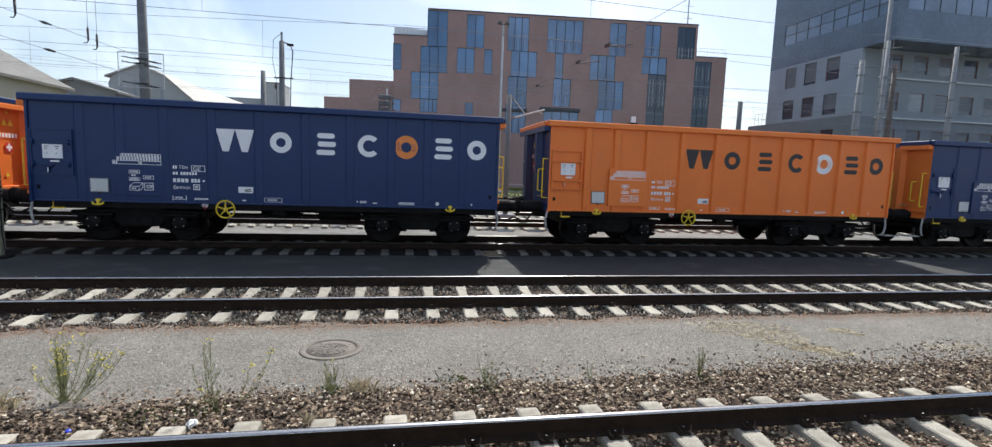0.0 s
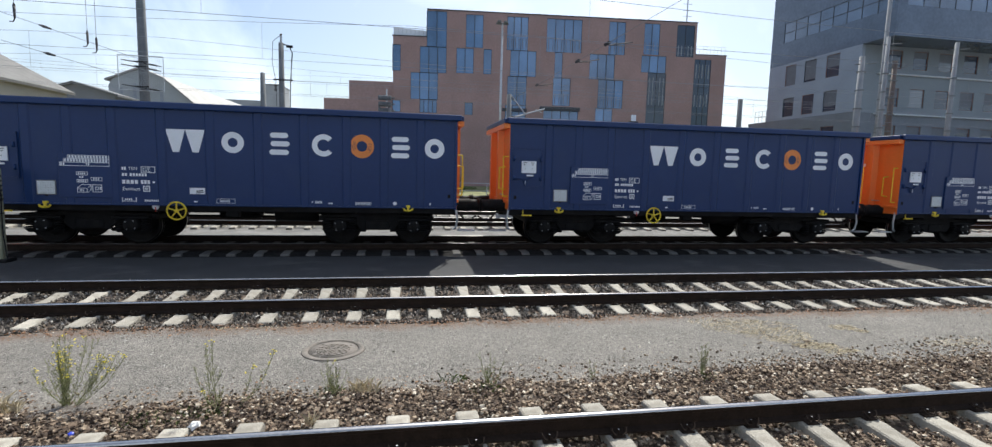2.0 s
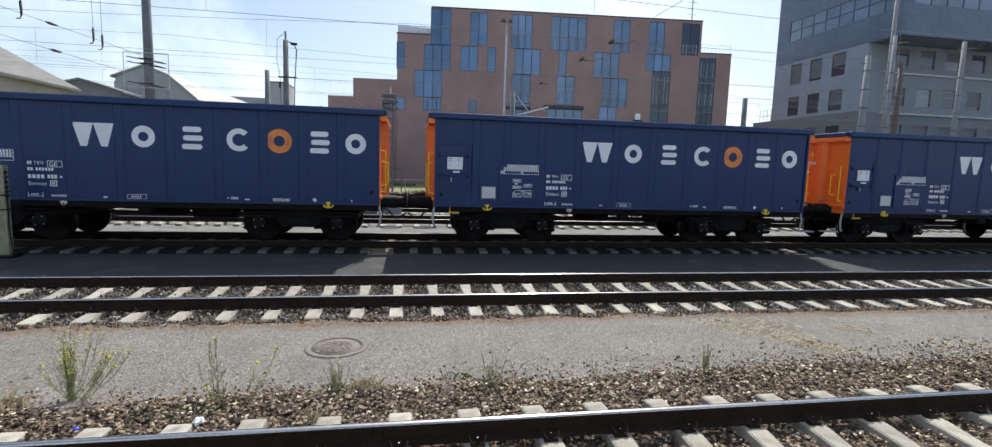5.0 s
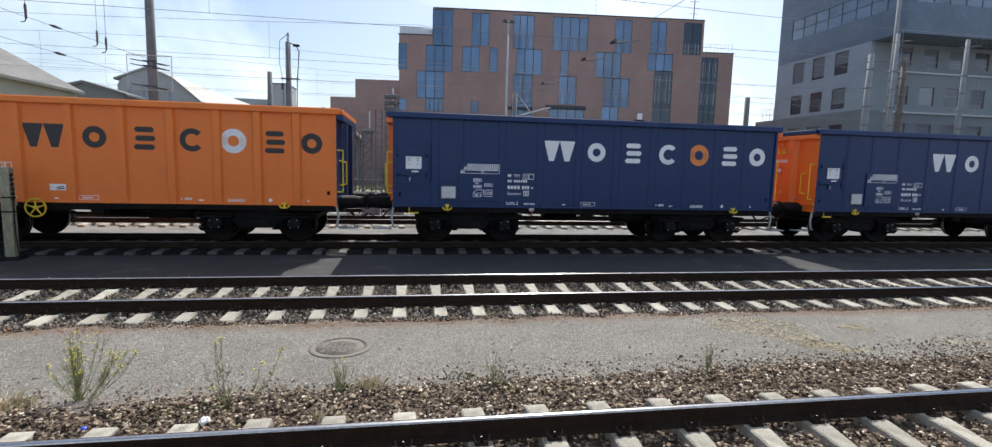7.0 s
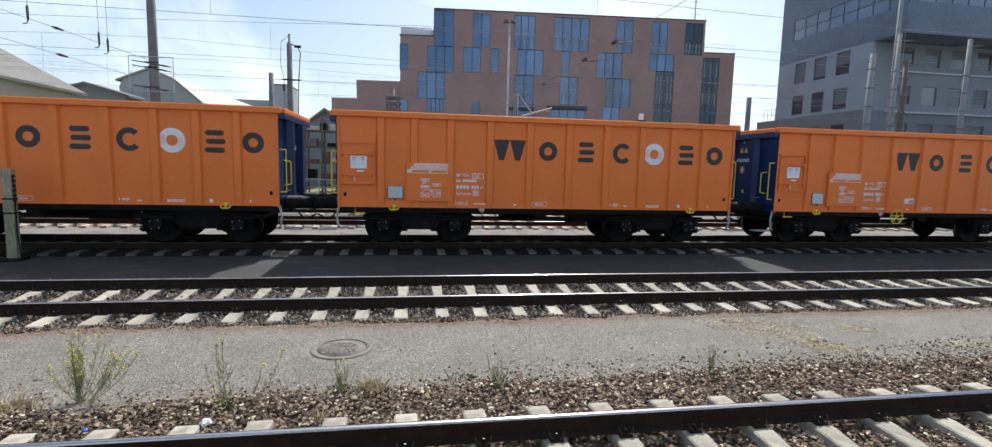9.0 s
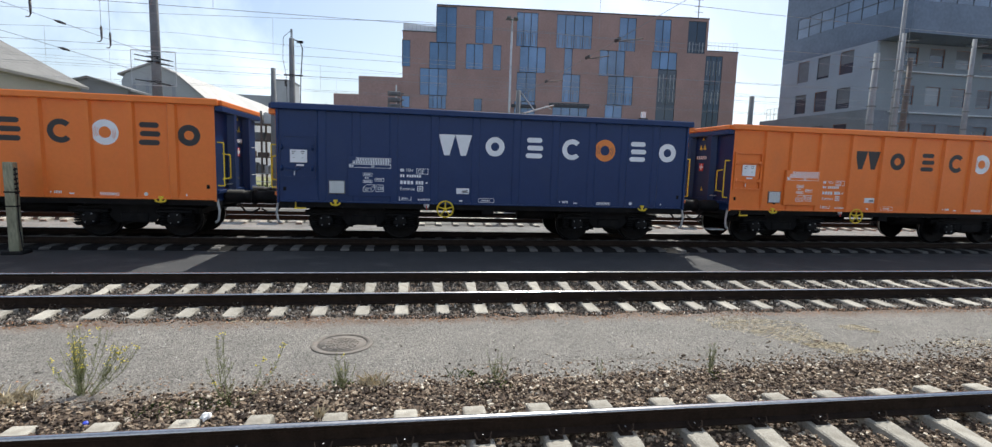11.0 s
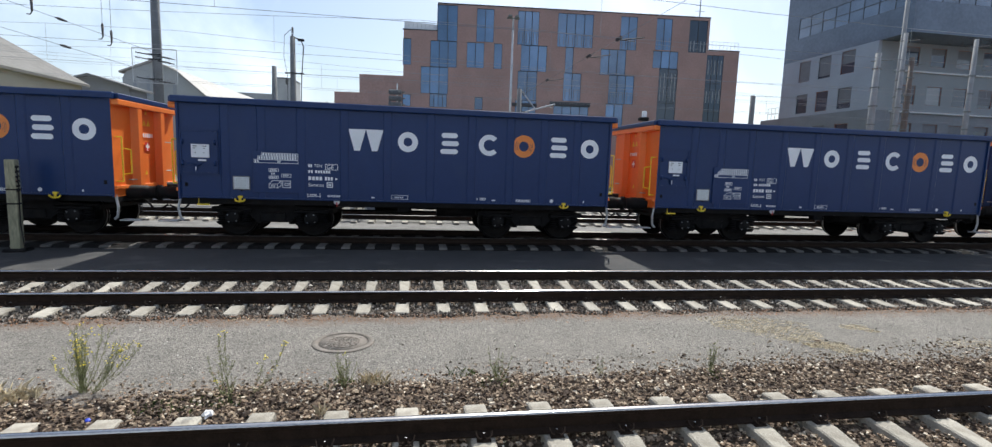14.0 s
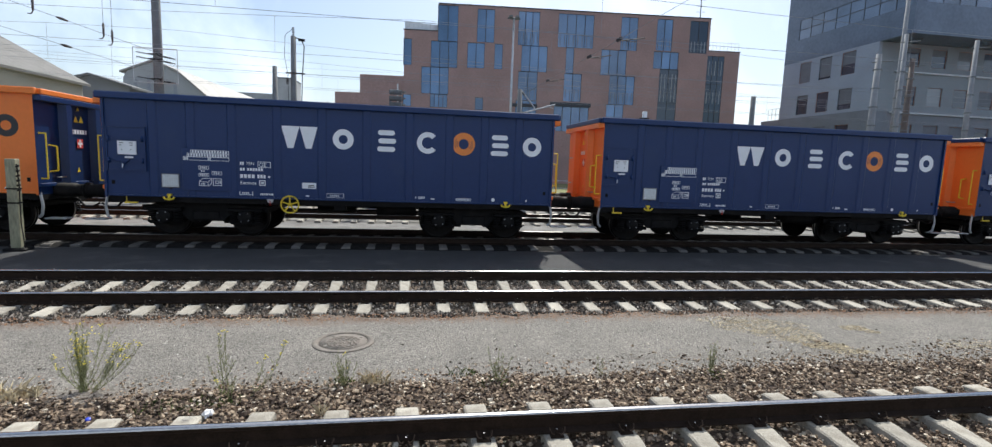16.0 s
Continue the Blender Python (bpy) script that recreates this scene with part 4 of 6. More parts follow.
    part("document_holder", shared("document_holder:", lambda: made(grid_sheet), GRID_PLATE), None, w, "pale document holder behind a wire grid")
    part("holder_grid", shared("holder_grid:", lambda: made(grid_lines), GREY_STEEL), None, w, "fine wire grid", kind="stuff")
    y = -PLATE - 0.004
    shade = "white" if blue else "black"
    part("wedge_marking", shared(f"wedge_marking:{c}", lambda: made(wedge_pair, y), mark_m), None, w, f"large {shade} wedge marking")
    for x in (0.004, 4.61):
        part("disc_marking", shared(f"disc_marking:{c}{x}", lambda: made(thick_ring, x, y), mark_m), None, w, f"large {shade} ring marking")
    for x0, x1 in ((0.793, 1.24), (3.562, 4.015)):
        for k, z in enumerate((2.185, 2.38, 2.575)):
            part("bar_marking", shared(f"bar_marking:{c}{x0}{z}", lambda: made(stacked_bar, x0 + (0, 0.03, 0.02)[k], x1 - (0.02, 0.0, 0.03)[k], z, y), mark_m), None, w, f"large {shade} bar marking")
    part("arc_marking", shared(f"arc_marking:{c}", lambda: made(open_ring, y), mark_m), None, w, f"large {shade} arc marking")

    def o_ring(bm):
        ring_flat(bm, 2.882, 2.44, 0.125, 0.28, y, n=36)
    def o_lines(bm):
        for r in (0.155, 0.185, 0.215):
            for a in (165 - r * 100, 335 - r * 60):
                ring_flat(bm, 2.882, 2.44, r, r + 0.007, y - 0.002, a, a + 62, 12)
    part("ring_marking", shared(f"ring_marking:{c}", lambda: made(o_ring), ORANGE_MARK if blue else WHITE), None, w, f"{'orange' if blue else 'white'} ring")
    part("ring_groove", shared(f"ring_grooves:{c}", lambda: made(o_lines), BLUE if blue else ORANGE), None, w, kind="stuff")
    part("stencil", shared(f"stencil:{c}", lambda: made(small_marks, y - 0.001, -PLATE - (0.037 if blue else 0.077)), WHITE), None, w, "small white stencilled tables and bars", kind="stuff")
    for text, x, z, size in (("TEN", -2.19, 1.757, 0.1), ("GE", -1.9, 1.722, 0.135), ("Eamnos", -2.32, 1.3, 0.115)):
        key = f"lettering:{text}"
        if key not in MESH:
            MESH[key] = text_mesh(text, size)
            MESH[key].materials.append(WHITE)
        part("lettering", MESH[key], None, w, "", pose(x, y - 0.002, z))

    def hook(bm):
        box(bm, -0.05, 0.05, -SIDE - 0.005, -SIDE + 0.06, 0.985, 1.04, 0.008)
        pipe(bm, [(-0.11, -SIDE, 0.97), (-0.09, -SIDE - 0.01, 0.925), (0.0, -SIDE - 0.015, 0.905), (0.09, -SIDE - 0.01, 0.925), (0.11, -SIDE, 0.97)], 0.022, 7)
        rod(bm, (0, -SIDE, 0.91), (0, -SIDE + 0.02, 0.99), 0.03, 7)
    for x in (-3.84, 3.98):
        part("rope_hook", shared("rope_hook:", lambda: made(hook), YELLOW), None, w, "yellow rope hook", pose(x, 0, 0))

    for x in (-5.0, 4.98):
        part("drain_hole", shared("drain_hole:", lambda: made(flat, -0.035, 0.035, 1.23, 1.32, y), CHASSIS), None, w, "", pose(x, 0, 0))

    def valve(bm):
        lathe(bm, [(0, -1.43), (0.07, -1.43), (0.07, -1.41), (0, -1.41)], 14, "y", (-1.67, 0, 0.94))
    part("brake_valve_plate", shared("brake_valve_plate:", lambda: made(valve), WHITE), None, w, "small white changeover plate")
    def lever(bm):
        pipe(bm, [(-1.67, -1.44, 0.93), (-1.665, -1.44, 0.83)], 0.012, 6)
    part("valve_lever", shared("valve_lever:", lambda: made(lever), RED), None, w, "red changeover lever")
    if hand_wheel:
        def wheel(bm):
            n = 24
            pts = [(0.2 * math.cos(k * math.tau / n), 0, 0.2 * math.sin(k * math.tau / n)) for k in range(n + 1)]
            pipe(bm, pts, 0.019, 7)
            for k in range(5):
                a = radians(90 + 72 * k)
                rod(bm, (0, 0, 0), (0.2 * math.cos(a), 0, 0.2 * math.sin(a)), 0.02, 6, 0.014)
            lathe(bm, [(0, -0.03), (0.04, -0.03), (0.045, 0.03), (0, 0.03)], 12)
            rod(bm, (0, 0, 0), (0, 0.25, 0), 0.018, 6)
        part("handbrake_wheel", shared("handbrake_wheel:", lambda: made(wheel), YELLOW), None, w, "yellow five-spoked handbrake wheel", pose(-1.21, -SIDE - 0.01, 0.855))
        part("small_sign", shared("small_sign:", lambda: made(box, -0.94, -0.62, -PLATE - 0.006, -PLATE - 0.001, 1.24, 1.38), WHITE), None, w, "small white sign with a dark picture")
        def sign_pic(bm):
            v = [bm.verts.new((a, -PLATE - 0.01, b)) for a, b in ((-0.8, 1.29), (-0.66, 1.31), (-0.66, 1.335), (-0.8, 1.315))]
            bm.faces.new(v)
            v = [bm.verts.new((a, -PLATE - 0.01, b)) for a, b in ((-0.8, 1.255), (-0.64, 1.275), (-0.64, 1.295), (-0.8, 1.275))]
            bm.faces.new(v)
        part("sign_picture", shared("sign_picture:", lambda: made(sign_pic), BLACK_MARK), None, w)
    return w


# colour and handbrake wheel of each wagon, from the first to the last to pass
TRAIN = [("blue", 1), ("orange", 1), ("blue", 1), ("blue", 1), ("blue", 1), ("blue", 0), ("blue", 0), ("blue", 0), ("blue", 0), ("orange", 1),
         ("orange", 0), ("orange", 1), ("blue", 1), ("orange", 0), ("blue", 0), ("blue", 0), ("blue", 0), ("blue", 1), ("orange", 1)]
wagons, first_of = [], {}
for look_of in TRAIN:
    if look_of not in first_of:
        first_of[look_of] = wagon(*look_of)
        wagons.append(first_of[look_of])
    else:
        wagons.append(copy_thing(first_of[look_of], Matrix()))

# ---- masts, wires and signals ----


def mast(name, label, x, y, top, r0, r1, material, n=12, square=False, extra=None):
    m = thing(name, label, "mast", "masts of the yard", m=pose(x, y, -0.25))
    bm = bmesh.new()
    rod(bm, (0, 0, 0), (0, 0, top + 0.25), r0, 4 if square else n, r1)
    part("shaft", bm, material, m)
    bm = bmesh.new()
    box(bm, -0.4, 0.4, -0.4, 0.4, -0.1, 0.28, 0.03)
    part("foot", bm, MAST_CONCRETE, m)
    return m


def insulator(bm, a, b, r=0.06):
    """A string of small porcelain sheds from a to b."""
    a, b = Vector(a), Vector(b)
    for k in range(6):
        rod(bm, a.lerp(b, k / 6), a.lerp(b, (k + 0.6) / 6), r, 8, r * 0.5)


m = mast("catenary_mast", "dark grey tapered concrete catenary mast with brackets", -11.3, 25.0, 12.5, 0.23, 0.15, DARK_CONCRETE)
bm = bmesh.new()
for z in (5.35, 6.2, 6.4):
    box(bm, -0.27, 0.27, -0.25, -0.2, z, z + 0.06)
    rod(bm, (-0.8, -0.15, z + 0.1), (0.75, -0.15, z - 0.12), 0.022, 6)
    insulator(bm, (0.3, -0.15, z - 0.05), (0.62, -0.15, z - 0.1), 0.05)
part("bracket", bm, CHASSIS, m)
bm = bmesh.new()
for x0, z0, x1, z1 in ((-0.86, 5.2, -0.86, 6.66), (0.91, 5.2, 0.91, 6.66), (-0.86, 6.66, 0.91, 6.66), (-0.86, 5.2, 0.91, 5.2)):
    rod(bm, (x0, -0.3, z0), (x1, -0.3, z1), 0.018, 6)
part("guard_frame", bm, BARE, m, "steel frame of the guard screen")
bm = bmesh.new()
for k in range(1, 24):
    rod(bm, (-0.86 + k * 0.0738, -0.3, 5.2), (-0.86 + k * 0.0738, -0.3, 6.66), 0.0025, 4)
for k in range(1, 18):
    rod(bm, (-0.86, -0.3, 5.2 + k * 0.08), (0.91, -0.3, 5.2 + k * 0.08), 0.0025, 4)
part("guard_screen", bm, BARE, m, "thin wire-mesh guard screen", kind="stuff")
m = mast("catenary_mast", "grey concrete catenary mast with a looped cable on top", -7.2, 32.0, 8.9, 0.2, 0.14, DARK_CONCRETE)
bm = bmesh.new()
insulator(bm, (0, 0, 9.15), (0, 0, 9.7), 0.08)
insulator(bm, (-0.3, -0.2, 6.4), (-0.3, -0.2, 6.8), 0.1)
part("insulator", bm, PORCELAIN, m)
bm = bmesh.new()
pipe(bm, [(0, -0.05, 9.1), (0.45, -0.05, 9.0), (0.62, -0.05, 8.6), (0.5, -0.05, 7.0), (0.42, -0.05, 4.0)], 0.03, 6)
pipe(bm, [(0, 0, 9.6), (-0.45, 0, 9.2), (-0.5, 0, 8.0), (-0.3, -0.1, 7.0), (-0.25, -0.1, 4.0)], 0.014, 6)
box(bm, 0.3, 0.65, -0.12, 0.02, 8.9, 9.02)
box(bm, -0.4, 0.65, -0.2, -0.12, 7.0, 7.08)
part("cable", bm, CHASSIS, m)
mast("short_mast", "short tapered dark concrete mast without wires", -9.27, 36.0, 7.8, 0.27, 0.14, DARK_CONCRETE)
m = mast("lamp_mast", "thin pale steel yard lamp mast", 8.13, 45.0, 14.6, 0.13, 0.08, BARE)
bm = bmesh.new()
box(bm, -0.55, 0.55, -0.08, 0.08, 14.7, 14.8)
for x in (-0.5, 0.5):
    box(bm, x * 0.6 - 0.16, x * 0.6 + 0.16, -0.3, 0.12, 14.78, 14.98, 0.03)
part("lamp_head", bm, DARK_CONCRETE, m, "pair of dark floodlights")
for x, y, top, r0, mat, lab in ((29.77, 30.0, 10.0, 0.26, MAST_CONCRETE, "pale concrete catenary mast with ring joints"), (31.66, 30.0, 11.4, 0.19, MAST_CONCRETE, "slim pale concrete catenary mast"),
                               (34.5, 32.0, 10.4, 0.25, LATTICE, "rust-brown steel mast beside a taller pale one"), (34.62, 33.0, 16.0, 0.2, MAST_CONCRETE, "tall pale concrete mast behind a brown one"), (37.2, 30.0, 11.4, 0.2, MAST_CONCRETE, "pale concrete catenary mast beside the grey offices")):
    m = mast("catenary_mast", lab, x, y, top, r0, r0 * 0.62, mat)
    for z in (3.2, 4.4, 5.6, 6.8, 8.0, 9.2):
        bm = bmesh.new()
        lathe(bm, [(r0 * 1.06, z), (r0 * 1.06, z + 0.08)], 12, "z")
        part("ring", bm, DARK_CONCRETE, m)
    bm = bmesh.new()
    rod(bm, (-0.5, 0, top - 0.3), (1.1, 0, top - 0.1), 0.03, 6)
    part("bracket", bm, DARK_CONCRETE, m)
m = mast("short_mast", "dark grey mast with a side arm", 28.06, 40.0, 8.4, 0.24, 0.2, DARK_CONCRETE)
bm = bmesh.new()
rod(bm, (0, 0, 4.8), (-3.4, 0, 4.4), 0.05, 6)
rod(bm, (0, 0, 5.8), (-1.4, 0, 5.9), 0.04, 6)
box(bm, -1.7, -0.8, -0.12, 0.12, 5.85, 6.0, 0.03)
part("side_arm", bm, BARE, m)

# swivel bracket that shows over the wagons
m = mast("catenary_mast", "grey steel mast with a galvanised swivel bracket", 4.35, 22.0, 5.2, 0.11, 0.1, DARK_CONCRETE)
bm = bmesh.new()
pipe(bm, [(0.1, 0, 4.45), (1.6, 0, 4.9)], 0.035, 6)
pipe(bm, [(0.1, 0, 5.4), (0.75, 0, 4.62)], 0.028, 6)
pipe(bm, [(1.2, 0, 4.85), (1.5, 0, 4.72)], 0.02, 6)
part("swivel_arm", bm, BARE, m)
bm = bmesh.new()
insulator(bm, (0.05, 0, 5.42), (0.22, 0, 5.2), 0.06)
insulator(bm, (0.05, 0, 4.44), (0.3, 0, 4.5), 0.06)
part("insulator", bm, PORCELAIN, m)


def signal_mast(x, y, top, heads, label):
    """A lattice signal mast with hooded lamps in tiers and a ladder behind."""
    s = thing("signal_mast", label, "railway signal", m=pose(x, y, -0.3))
    for q in (-0.2, 0.2):
        for d in (0.0, 0.4):
            part("corner_post", made(rod, (q, d, 0), (q, d, top - 0.7), 0.036, 6), DARK_CONCRETE, s)
    bm = bmesh.new()
    for k in range(int((top - 0.9) / 0.4)):
        z = 0.2 + k * 0.4
        for d in (0.0, 0.4):
            rod(bm, (-0.2, d, z), (0.2, d, z + 0.4), 0.014, 5)
            rod(bm, (-0.2, d, z), (0.2, d, z), 0.014, 5)
    part("lattice", bm, DARK_CONCRETE, s, kind="stuff")
    bm = bmesh.new()
    for q in (-0.62, -0.36):
        rod(bm, (q, 0.3, 0), (q, 0.3, top - 0.9), 0.032, 6)
    for k in range(int((top - 1.0) / 0.3)):
        rod(bm, (-0.62, 0.3, 0.3 + k * 0.3), (-0.36, 0.3, 0.3 + k * 0.3), 0.014, 5)
    part("ladder", bm, DARK_CONCRETE, s)
    part("tip", made(rod, (0.1, 0.2, top - 0.75), (0.1, 0.2, top), 0.03, 6), BARE, s)
    for z in heads:
        bm = bmesh.new()
        box(bm, -0.24, 0.3, -0.12, 0.06, z, z + 0.19, 0.03)
        for q in (-0.13, 0.19):
            rod(bm, (q, -0.1, z + 0.1), (q + 0.03, -0.3, z + 0.08), 0.06, 10)
        rod(bm, (0.3, 0.0, z + 0.1), (0.44, -0.05, z + 0.12), 0.03, 6)
        part("signal_head", bm, DARK_CONCRETE, s, "dark pair of hooded signal lamps")
    bm = bmesh.new()
    box(bm, -0.8, 0.6, -0.1, 0.5, 1.0, 1.06)
    for q in (-0.78, 0.58):
        rod(bm, (q, -0.08, 1.0), (q, -0.08, 2.1), 0.02, 5)
    rod(bm, (-0.78, -0.08, 2.1), (0.58, -0.08, 2.1), 0.02, 5)
    part("platform", bm, DARK_CONCRETE, s)
    part("relay_box", made(box, -0.1, 0.6, -0.5, -0.15, 0, 0.75, 0.02), MAST_CONCRETE, s, "grey relay box at the foot")
    return s


signal_mast(-0.95, 22.2, 5.5, (4.5, 4.76, 5.02), "grey lattice signal mast with tiers of dark hooded lamps")
signal_mast(-2.0, 23.2, 4.6, (3.6,), "grey lattice signal mast with lamps seen between wagons")

s = thing("shunting_signal", "small white shunting signal on a thin post", "railway signal", m=pose(10.12, 22.0, -0.26))
part("post", made(rod, (0, 0, 0), (0, 0, 4.42), 0.06, 8), DARK_CONCRETE, s)
part("lamp_box", made(box, -0.09, 0.09, -0.1, 0.06, 4.54, 4.82, 0.01), WHITE, s, "white lamp box")
part("base_box", made(box, -0.22, 0.2, -0.14, 0.14, 4.38, 4.54, 0.03), CHASSIS, s)

wire_group = "overhead wires of the yard"


def overhead(y, low, high, seed):
    """A contact wire and its carrier with droppers, one span after another along x."""
    w = thing("overhead_line", "thin dark overhead contact wire with carrier and droppers", "overhead wire", wire_group, m=pose(0, y, 0))
    bm, span, r = bmesh.new(), 50.0, random.Random(seed)
    off = r.uniform(0, 50)
    rod(bm, (-150, 0, low), (260, 0, low), 0.0065, 5)
    part("contact_wire", bm, WIRE, w)
    bm, dr = bmesh.new(), bmesh.new()
    pts = []
    for k in range(0, 83):
        x = -150 + k * 5.0
        q = ((x + off) % span) / span
        z = high - (high - low) * 0.45 * 4 * q * (1 - q)
        pts.append((x, 0.05, z))
        if k % 2:
            rod(dr, (x, 0.03, low), (x, 0.05, z), 0.005, 4)
    pipe(bm, pts, 0.0065, 5)
    part("carrier_wire", bm, WIRE, w)
    for x in (-150, 260):
        bm = bmesh.new()
        rod(bm, (x, 0.03, -0.4), (x, 0.03, high + 0.6), 0.15, 8, 0.11)
        part("end_mast", bm, DARK_CONCRETE, w)
    part("dropper", dr, WIRE, w, kind="stuff")


for y, low, high, sd in ((14.0, 5.6, 7.3, 1), (19.4, 5.6, 7.2, 2), (24.0, 5.6, 7.2, 3), (28.5, 5.6, 7.2, 4), (34.0, 6.2, 7.8, 5), (41.0, 8.0, 9.0, 6)):
    overhead(y, low, high, sd)


def stay(a, b, label="slanting stay wire with a dark insulator", r=0.01):
    w = thing("stay_wire", label, "overhead wire", wire_group)
    a, b = Vector(a), Vector(b)
    bm = bmesh.new()
    rod(bm, a, b, r, 5)
    part("wire", bm, WIRE, w)
    bm = bmesh.new()
    rod(bm, a.lerp(b, 0.66), a.lerp(b, 0.675), 0.02, 8, 0.06)
    rod(bm, a.lerp(b, 0.675), a.lerp(b, 0.7), 0.06, 8, 0.035)
    part("insulator", bm, PORCELAIN, w)


stay((-22.0, 24.0, 9.6), (-11.4, 25.0, 6.3))
stay((-22.0, 24.5, 8.2), (-11.4, 25.0, 5.4))
span = thing("cross_span", "steel cross wire with hanging dark insulators", "overhead wire", wire_group)
part("span_wire", made(rod, (-11.35, 25, 11.8), (-16, 11, 11.8), 0.011, 5), WIRE, span)
part("span_mast", made(rod, (-16, 11, -0.4), (-16, 11, 12.2), 0.2, 10, 0.14), DARK_CONCRETE, span)
for x, y, z in ((-12.72, 19.8, 6.5), (-12.07, 22.5, 6.35), (-11.98, 22.9, 6.2)):
    part("rod", made(rod, (x, y, z + 0.46), (x, y, 11.8), 0.009, 5), WIRE, span)
    bm = bmesh.new()
    rod(bm, (x, y, z + 0.5), (x, y, z + 0.4), 0.02, 8, 0.045)
    rod(bm, (x, y, z + 0.4), (x, y, z), 0.045, 8, 0.03)
    pipe(bm, [(x, y, z), (x - 0.05, y, z - 0.1), (x - 0.16, y, z - 0.1)], 0.018, 5)
    part("insulator", bm, PORCELAIN, span)

wire = thing("cross_span", "slanting cross wire with dark insulators over the yard", "overhead wire", wire_group)
A, B = Vector((8.13, 44.95, 7.45)), Vector((7.07, -5.0, 6.36))
part("span_wire", made(rod, A, B, 0.008, 5), WIRE, wire)
for y in (19.2, 22.9, 31.0):
    c = A.lerp(B, (A.y - y) / (A.y - B.y))
    bm = bmesh.new()
    insulator(bm, c - Vector((0, 0.22, 0)), c + Vector((0, 0.22, 0)), 0.07)
    rod(bm, c + Vector((0.1, 0.1, -0.02)), c + Vector((1.1, 0.1, 0.16)), 0.022, 6)
    rod(bm, c + Vector((0.1, 0.1, -0.02)), c + Vector((0.75, 0.1, 0.0)), 0.012, 6)
    part("insulator", bm, PORCELAIN, wire)

# ---- brown office building ----
FACADE = math.atan2(-3.1, 33.6)


def window_unit(parent, x0, z0, x1, z1, cols, rows, frame_m, glass_m, y=0.0, name="window", label="", blind=0.0):
    """A window in a wall whose outside faces -y: frame bars and recessed panes."""
    f = 0.07
    bm = bmesh.new()
    outer = [(x0 - f / 2, z0 - f / 2), (x1 + f / 2, z0 - f / 2), (x1 + f / 2, z1 + f / 2), (x0 - f / 2, z1 + f / 2)]
    inner = [(x0 + f / 2, z0 + f / 2), (x1 - f / 2, z0 + f / 2), (x1 - f / 2, z1 - f / 2), (x0 + f / 2, z1 - f / 2)]
    rings = [[bm.verts.new((a, q, c)) for a, c in o] for q, o in ((y - 0.06, outer), (y - 0.06, inner), (y + 0.06, inner), (y + 0.06, outer))]
    for r0, r1 in zip(rings, rings[1:] + rings[:1]):
        for k in range(4):
            bm.faces.new((r0[k], r0[(k + 1) % 4], r1[(k + 1) % 4], r1[k]))
    w = part(name, bm, frame_m, parent, label)
    for k in range(1, cols):
        x = x0 + (x1 - x0) * k / cols
        part("mullion", made(box, x - f / 2, x + f / 2, y - 0.055, y + 0.055, z0 + f / 2, z1 - f / 2), frame_m, w)
    for k in range(1, rows):
        z = z0 + (z1 - z0) * k / rows
        part("transom", made(box, x0 + f / 2, x1 - f / 2, y - 0.05, y + 0.05, z - f / 2, z + f / 2), frame_m, w)
    bm = bmesh.new()
    for i in range(cols):
        for j in range(rows):
            a, b = x0 + (x1 - x0) * i / cols, x0 + (x1 - x0) * (i + 1) / cols
            c, d = z0 + (z1 - z0) * j / rows, z0 + (z1 - z0) * (j + 1) / rows
            bm2 = bmesh.new()
            box(bm2, a + f / 2, b - f / 2, y - 0.012, y + 0.012, c + f / 2, d - f / 2)
            part("pane", bm2, glass_m, w)
    bm.free()
    if blind:
        bm = bmesh.new()
        box(bm, x0 + f / 2, x1 - f / 2, y - 0.03, y - 0.016, z1 - (z1 - z0) * blind, z1)
        part("blind", bm, BLIND, w, "lowered grey blind")
    return w


def wall_with_holes(bm, x0, x1, z0, z1, holes, y0, y1):
    """A wall from y0 (outside) to y1, cut by rectangular openings."""
    xs = sorted({x0, x1, *[v for h in holes for v in (h[0], h[2])]})
    zs = sorted({z0, z1, *[v for h in holes for v in (h[1], h[3])]})
    xs, zs = [v for v in xs if x0 <= v <= x1], [v for v in zs if z0 <= v <= z1]
    open_ = lambda a, b: any(h[0] < a < h[2] and h[1] < b < h[3] for h in holes) or not (x0 < a < x1 and z0 < b < z1)
    for a, b in zip(xs, xs[1:]):
        run = None
        for c, d in zip(zs, zs[1:]):
            if not open_((a + b) / 2, (c + d) / 2):
                run = (run[0], d) if run else (c, d)
            if run and (open_((a + b) / 2, (c + d) / 2) or d == zs[-1]):
                box(bm, a, b, y0, y1, *run)
                run = None


